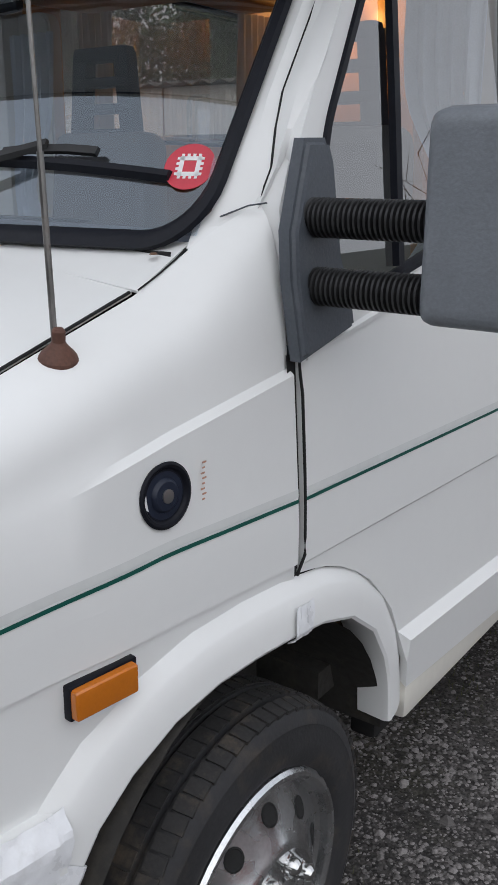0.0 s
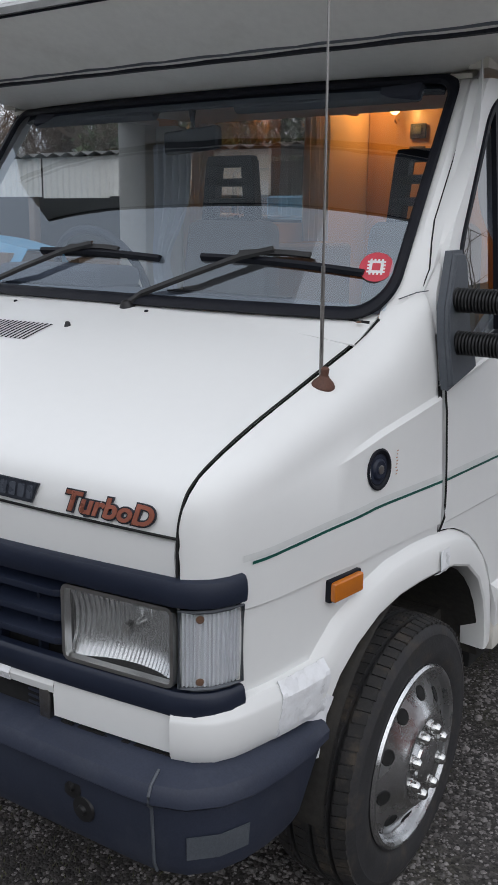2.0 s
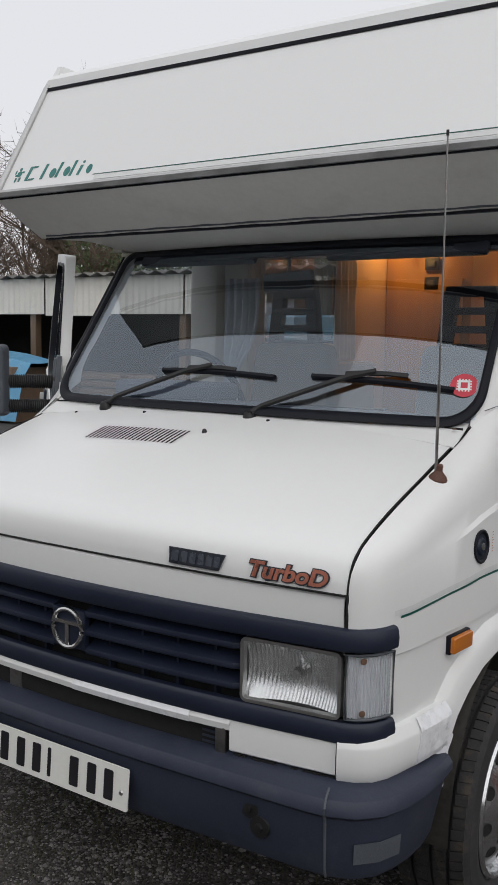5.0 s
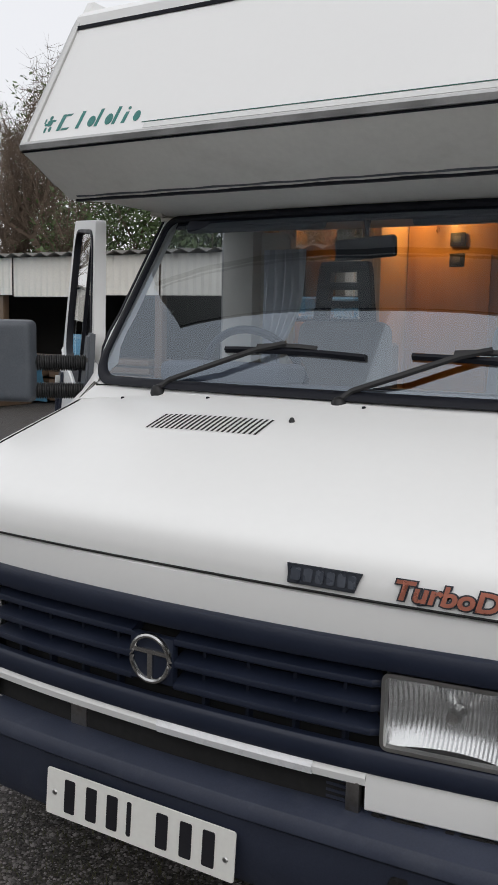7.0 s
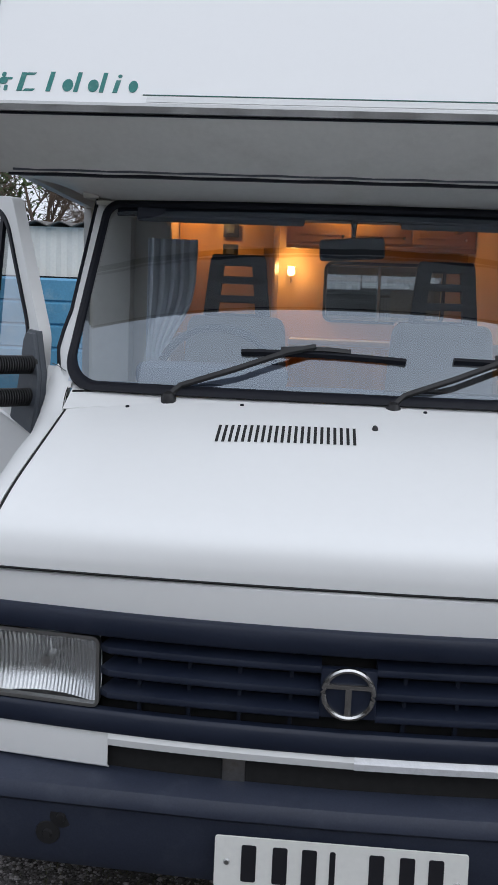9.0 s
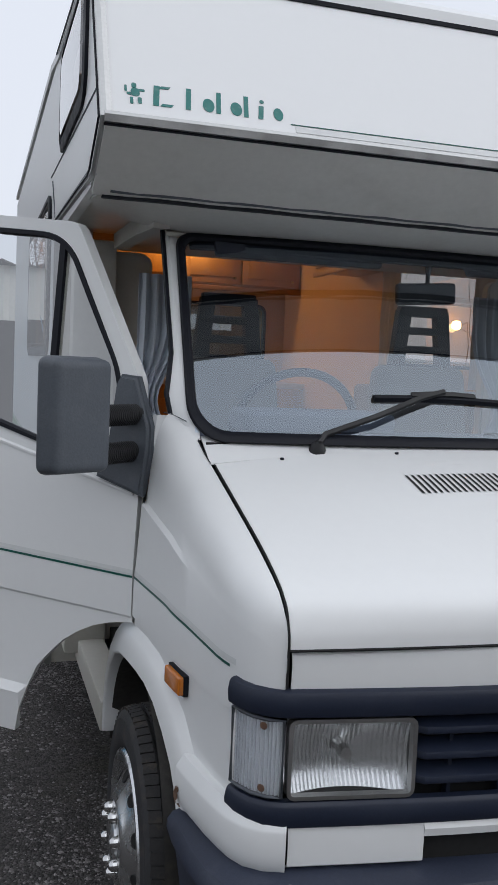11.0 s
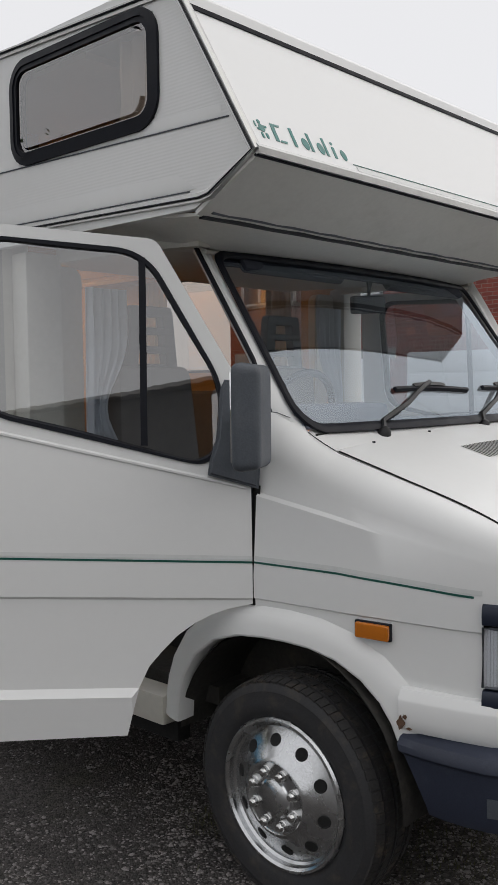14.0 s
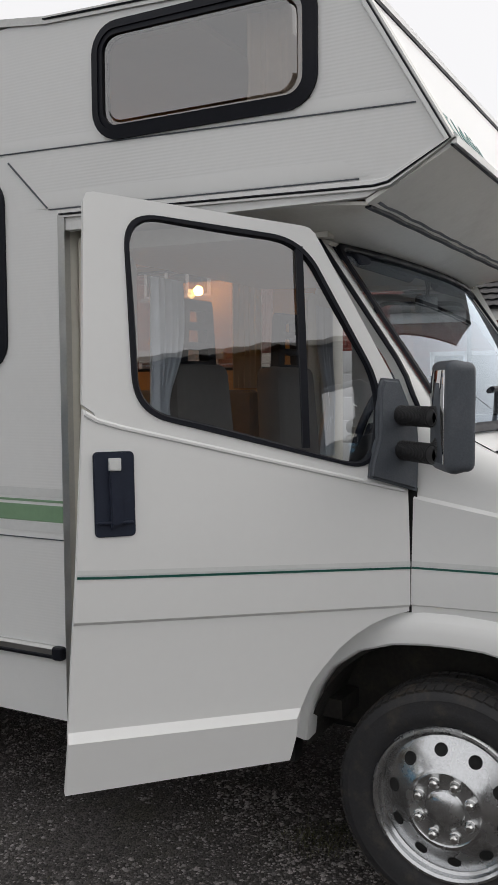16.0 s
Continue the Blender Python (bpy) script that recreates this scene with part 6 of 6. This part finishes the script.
def tree(x, y, h, seed, leafy, thin=False):
    rng = random.Random(seed)
    ob = thing("evergreen_tree" if leafy else "bare_tree", (x, y, 0), "dense dark evergreen tree behind the shed roof" if leafy else "bare brown winter tree with fine twigs", "tree", "trees round the yard")
    verts, faces, tips = [], [], []

    def limb(p, d, length, r, level):
        q = p
        steps = 3
        for i in range(steps):
            d = (d + Vector((rng.uniform(-0.25, 0.25), rng.uniform(-0.25, 0.25), rng.uniform(-0.05, 0.22)))).normalized()
            nq = q + d * length / steps
            k = len(verts)
            r1 = r * (1 - 0.25 * (i + 1) / steps)
            side = d.cross(Vector((0.3, 0.5, 0.2))).normalized()
            up = d.cross(side)
            for c, rr in ((q, r), (nq, r1)):
                for a in range(3):
                    verts.append(c + side * rr * math.cos(a * 2.094) + up * rr * math.sin(a * 2.094))
            for a in range(3):
                faces.append((k + a, k + (a + 1) % 3, k + 3 + (a + 1) % 3, k + 3 + a))
            q, r = nq, r1
            tips.append((q, level))
            if level > 0:
                for _ in range(2 if level > 1 else 3):
                    nd = (d + Vector((rng.uniform(-1, 1), rng.uniform(-1, 1), rng.uniform(-0.25, 0.8)))).normalized()
                    limb(q, nd, length * rng.uniform(0.5, 0.72), r * 0.55, level - 1)

    limb(Vector((x, y, 0)), Vector((0, 0, 1)), h * 0.55, h * (0.008 if thin else 0.022), 1 if thin else 3 if not leafy else 2)
    me = bpy.data.meshes.new("limbs")
    me.from_pydata(verts, [], faces)
    me.materials.append(TWIG if not leafy else BARK)
    tr = new("trunk", me)
    tr.parent, tr.matrix_parent_inverse = ob, Matrix.Translation((-x, -y, 0))
    verts, faces = [], []
    if leafy:
        for p, lv in tips:
            if p.z < h * 0.15:
                continue
            for _ in range(44):
                c = p + Vector((rng.gauss(0, 0.42), rng.gauss(0, 0.42), rng.gauss(0, 0.34)))
                a, b = Vector((rng.uniform(-1, 1), rng.uniform(-1, 1), rng.uniform(-1, 1))).normalized(), Vector((rng.uniform(-1, 1), rng.uniform(-1, 1), rng.uniform(-1, 1))).normalized()
                s = rng.uniform(0.06, 0.12)
                k = len(verts)
                verts += [c - a * s, c + b * s * 0.45, c + a * s, c - b * s * 0.45]
                faces.append((k, k + 1, k + 2, k + 3))
    else:
        for p, lv in tips:
            if lv > 1:
                continue
            for _ in range(1 if thin else 4):
                d = Vector((rng.uniform(-1, 1), rng.uniform(-1, 1), rng.uniform(-0.3, 1))).normalized()
                e = p + d * rng.uniform(0.25, 0.6)
                s = d.cross(Vector((rng.uniform(-1, 1), 1, 0.3))).normalized() * 0.007
                k = len(verts)
                verts += [p - s, p + s, e]
                faces.append((k, k + 1, k + 2))
    me = bpy.data.meshes.new("crown")
    me.from_pydata(verts, [], faces)
    me.materials.append(LEAF if leafy else TWIG)
    cr = new("crown", me)
    cr.parent, cr.matrix_parent_inverse = ob, Matrix.Translation((-x, -y, 0))
    cr["kind"] = "stuff"


for i, (x, y, h, leafy) in enumerate(((-28, 20, 8.5, 0), (-24, 19, 8.0, 0), (-20.5, 20, 8.4, 0), (-19, 18.6, 7.4, 0), (-17.2, 18.8, 7.6, 0), (-15.2, 19.6, 6.6, 1), (-13.2, 18.6, 6.4, 1), (-11, 19.5, 6.2, 1), (-8.6, 18.6, 6.0, 1), (-6.2, 18.6, 6.4, 0), (-4.6, 19.2, 6.2, 0), (-2.4, 19.6, 5.4, 0), (0.8, 19.6, 5.4, 0), (4, 21, 6.0, 0), (-22, 23, 9.0, 1), (-31, 18, 7, 1))):
    tree(x, y, h, 40 + i, leafy)
for i, (x, y, h) in enumerate(((4.6, 8.6, 3.0), (5.6, 10.4, 3.4), (3.9, 9.6, 2.8))):
    tree(x, y, h, 70 + i, 0, True)


# ---- brick house across the yard ----
def brick_material():
    m = bpy.data.materials.new("red_brickwork")
    m.use_nodes = True
    n, l = m.node_tree.nodes, m.node_tree.links
    p = n["Principled BSDF"]
    p.inputs["Roughness"].default_value = 0.85
    co, mp, bt = n.new("ShaderNodeTexCoord"), n.new("ShaderNodeMapping"), n.new("ShaderNodeTexBrick")
    mp.inputs["Rotation"].default_value = (0, radians(90), radians(90))
    l.new(co.outputs["Object"], mp.inputs[0])
    sep, comb = n.new("ShaderNodeSeparateXYZ"), n.new("ShaderNodeCombineXYZ")
    l.new(co.outputs["Object"], sep.inputs[0])
    ad = n.new("ShaderNodeMath")
    l.new(sep.outputs[0], ad.inputs[0])
    l.new(sep.outputs[1], ad.inputs[1])
    l.new(ad.outputs[0], comb.inputs[0])
    l.new(sep.outputs[2], comb.inputs[1])
    l.new(comb.outputs[0], bt.inputs["Vector"])
    bt.inputs["Scale"].default_value = 1
    bt.inputs["Brick Width"].default_value, bt.inputs["Row Height"].default_value = 0.225, 0.075
    bt.inputs["Mortar Size"].default_value = 0.006
    bt.inputs["Color1"].default_value, bt.inputs["Color2"].default_value = (0.30, 0.075, 0.055, 1), (0.20, 0.05, 0.04, 1)
    bt.inputs["Mortar"].default_value = (0.28, 0.20, 0.17, 1)
    l.new(bt.outputs[0], p.inputs["Base Color"])
    b = n.new("ShaderNodeBump")
    b.inputs["Distance"].default_value, b.invert = 0.006, True
    l.new(bt.outputs[1], b.inputs["Height"])
    l.new(b.outputs[0], p.inputs["Normal"])
    return m


BRICK = brick_material()
TILE = material("dark_roof_tiles", (0.045, 0.043, 0.045), 0.7, 0, 0.3, 3, 25)
UPVC = material("white_window_frame", (0.78, 0.78, 0.77), 0.35, 0, 0.02)
PANE = material("dark_window_pane", (0.03, 0.035, 0.04), 0.06, 0, 0.1, 1, 5, 0, 0.5)
CONC = material("grey_stone_band", (0.33, 0.33, 0.32), 0.8, 0, 0.1)
house = thing("brick_house", (15, 10, 0), "red brick house with tiled roof and white windows", "house")


def tiled(name, x0, z0, x1, z1, y0, y1, rows_n, parent):
    roof = part(name, sheet([[(x0, y, z0 - 0.02) for y in (y0, y1)], [(x1, y, z1 - 0.02) for y in (y0, y1)]]), TILE, parent)
    for i in range(rows_n):
        f0, f1 = i / rows_n, (i + 1) / rows_n
        xa, za, xb, zb = x0 + (x1 - x0) * f0, z0 + (z1 - z0) * f0, x0 + (x1 - x0) * f1, z0 + (z1 - z0) * f1
        n = int((y1 - y0) / 0.15)
        part("tile_course", sheet([[(px, y0 + (y1 - y0) * k / (2 * n), pz + 0.018 * (k % 2)) for k in range(2 * n + 1)] for px, pz in ((xa, za + 0.04), (xb, zb + 0.012))]), TILE, roof)
    return roof


wall = part("wall", box((16, 9.35, 2.5), (8, 8.1, 5.0)), BRICK, house)
tiled("roof", 11.7, 4.95, 16, 7.1, 5.1, 13.6, 16, house)
part("roof_back", sheet([[(16, y, 7.1) for y in (5.1, 13.6)], [(20.3, y, 4.95) for y in (5.1, 13.6)]], thick=0.05), TILE, house)
part("gutter", sweep([(11.68, 5.1, 4.92), (11.68, 13.6, 4.92)], [(-0.06, -0.05), (0.06, -0.05), (0.06, 0.05), (-0.06, 0.05)]), UPVC, house)


def house_window(y, z, w, h):
    wdw = part("window", box((11.985, y, z), (0.06, w, h), 0.005), PANE, house)
    for dy in (-w / 2, -w / 6, w / 6, w / 2):
        part("window_frame", box((11.95, y + dy, z), (0.05, 0.06, h + 0.06), 0.005), UPVC, wdw)
    for dz in (-h / 2, h / 4, h / 2):
        part("window_rail", box((11.95, y, z + dz), (0.05, w + 0.06, 0.05), 0.005), UPVC, wdw)
    part("sill", box((11.93, y, z - h / 2 - 0.06), (0.14, w + 0.2, 0.07), 0.01), CONC, wdw)
    part("lintel", box((11.99, y, z + h / 2 + 0.13), (0.04, w + 0.3, 0.2), 0.005), CONC, wdw)


for y in (10.0, 12.2):
    house_window(y, 3.9, 1.5, 1.2)
    house_window(y, 1.35, 1.8, 1.3)
gar = part("garage_door", box((11.97, 7.4, 1.05), (0.08, 2.5, 2.1), 0.01), UPVC, house, "white panelled garage door")
for k in range(5):
    part("door_panel", box((11.92, 7.4, 0.25 + 0.42 * k), (0.03, 2.4, 0.38), 0.012), UPVC, gar)
for k in range(28):
    part("soldier_brick", box((11.985, 6.0 + k * 0.1, 2.235), (0.05, 0.088, 0.21), 0.004), BRICK, house)
annex = thing("brick_annex", (13, 3.2, 0), "low brick annex with dark tiled roof and white fascia", "outbuilding")
part("wall", box((13.5, 3.0, 1.3), (5, 4.0, 2.6)), BRICK, annex)
tiled("roof", 10.75, 2.68, 13.5, 4.1, 0.8, 5.15, 12, annex)
part("fascia", box((10.86, 2.98, 2.60), (0.05, 4.3, 0.2), 0.005), UPVC, annex)
aw = part("window", box((10.985, 3.9, 1.5), (0.06, 1.1, 1.0), 0.005), PANE, annex)
for dy in (-0.55, 0, 0.55):
    part("window_frame", box((10.95, 3.9 + dy, 1.5), (0.05, 0.07, 1.06), 0.005), UPVC, aw)
for dz in (-0.5, 0.5):
    part("window_rail", box((10.95, 3.9, 1.5 + dz), (0.05, 1.16, 0.07), 0.005), UPVC, aw)
# long dark barn on the far side of the yard
barn = thing("long_barn", (-4, -15.5, 0), "long low dark barn with corrugated roof edge", "barn")
part("wall", box((-4, -15.5, 2.45), (44, 4, 4.9)), SHADOWBOARD, barn)
part("roof", sheet([[(-26.5 + 0.15 * k, y, z + 0.02 * math.sin(k * math.pi / 2)) for k in range(300)] for y, z in ((-13.2, 4.95), (-15.5, 5.6), (-17.8, 4.95))], thick=0.02), ROOFDARK, barn)
# low hedge bank and distant hill all round
HILL = material("distant_wooded_hill", (0.05, 0.055, 0.04), 0.95, 0, 0.35, 0.05, 0.6)
rng = random.Random(8)
rows = []
for r, hh in ((60, 0.0), (75, 1.0), (110, 1.15), (160, 0.9)):
    rows.append([(r * math.cos(a), r * math.sin(a), hh * (3.2 + 1.6 * noise.noise((math.cos(a) * 3, math.sin(a) * 3, r * 0.01)))) for a in np.linspace(0, 2 * math.pi, 121)[:-1]])
tagged(part("backdrop", sheet(rows, closed=True), HILL), "low wooded rise round the yard", "hill", kind="structure")
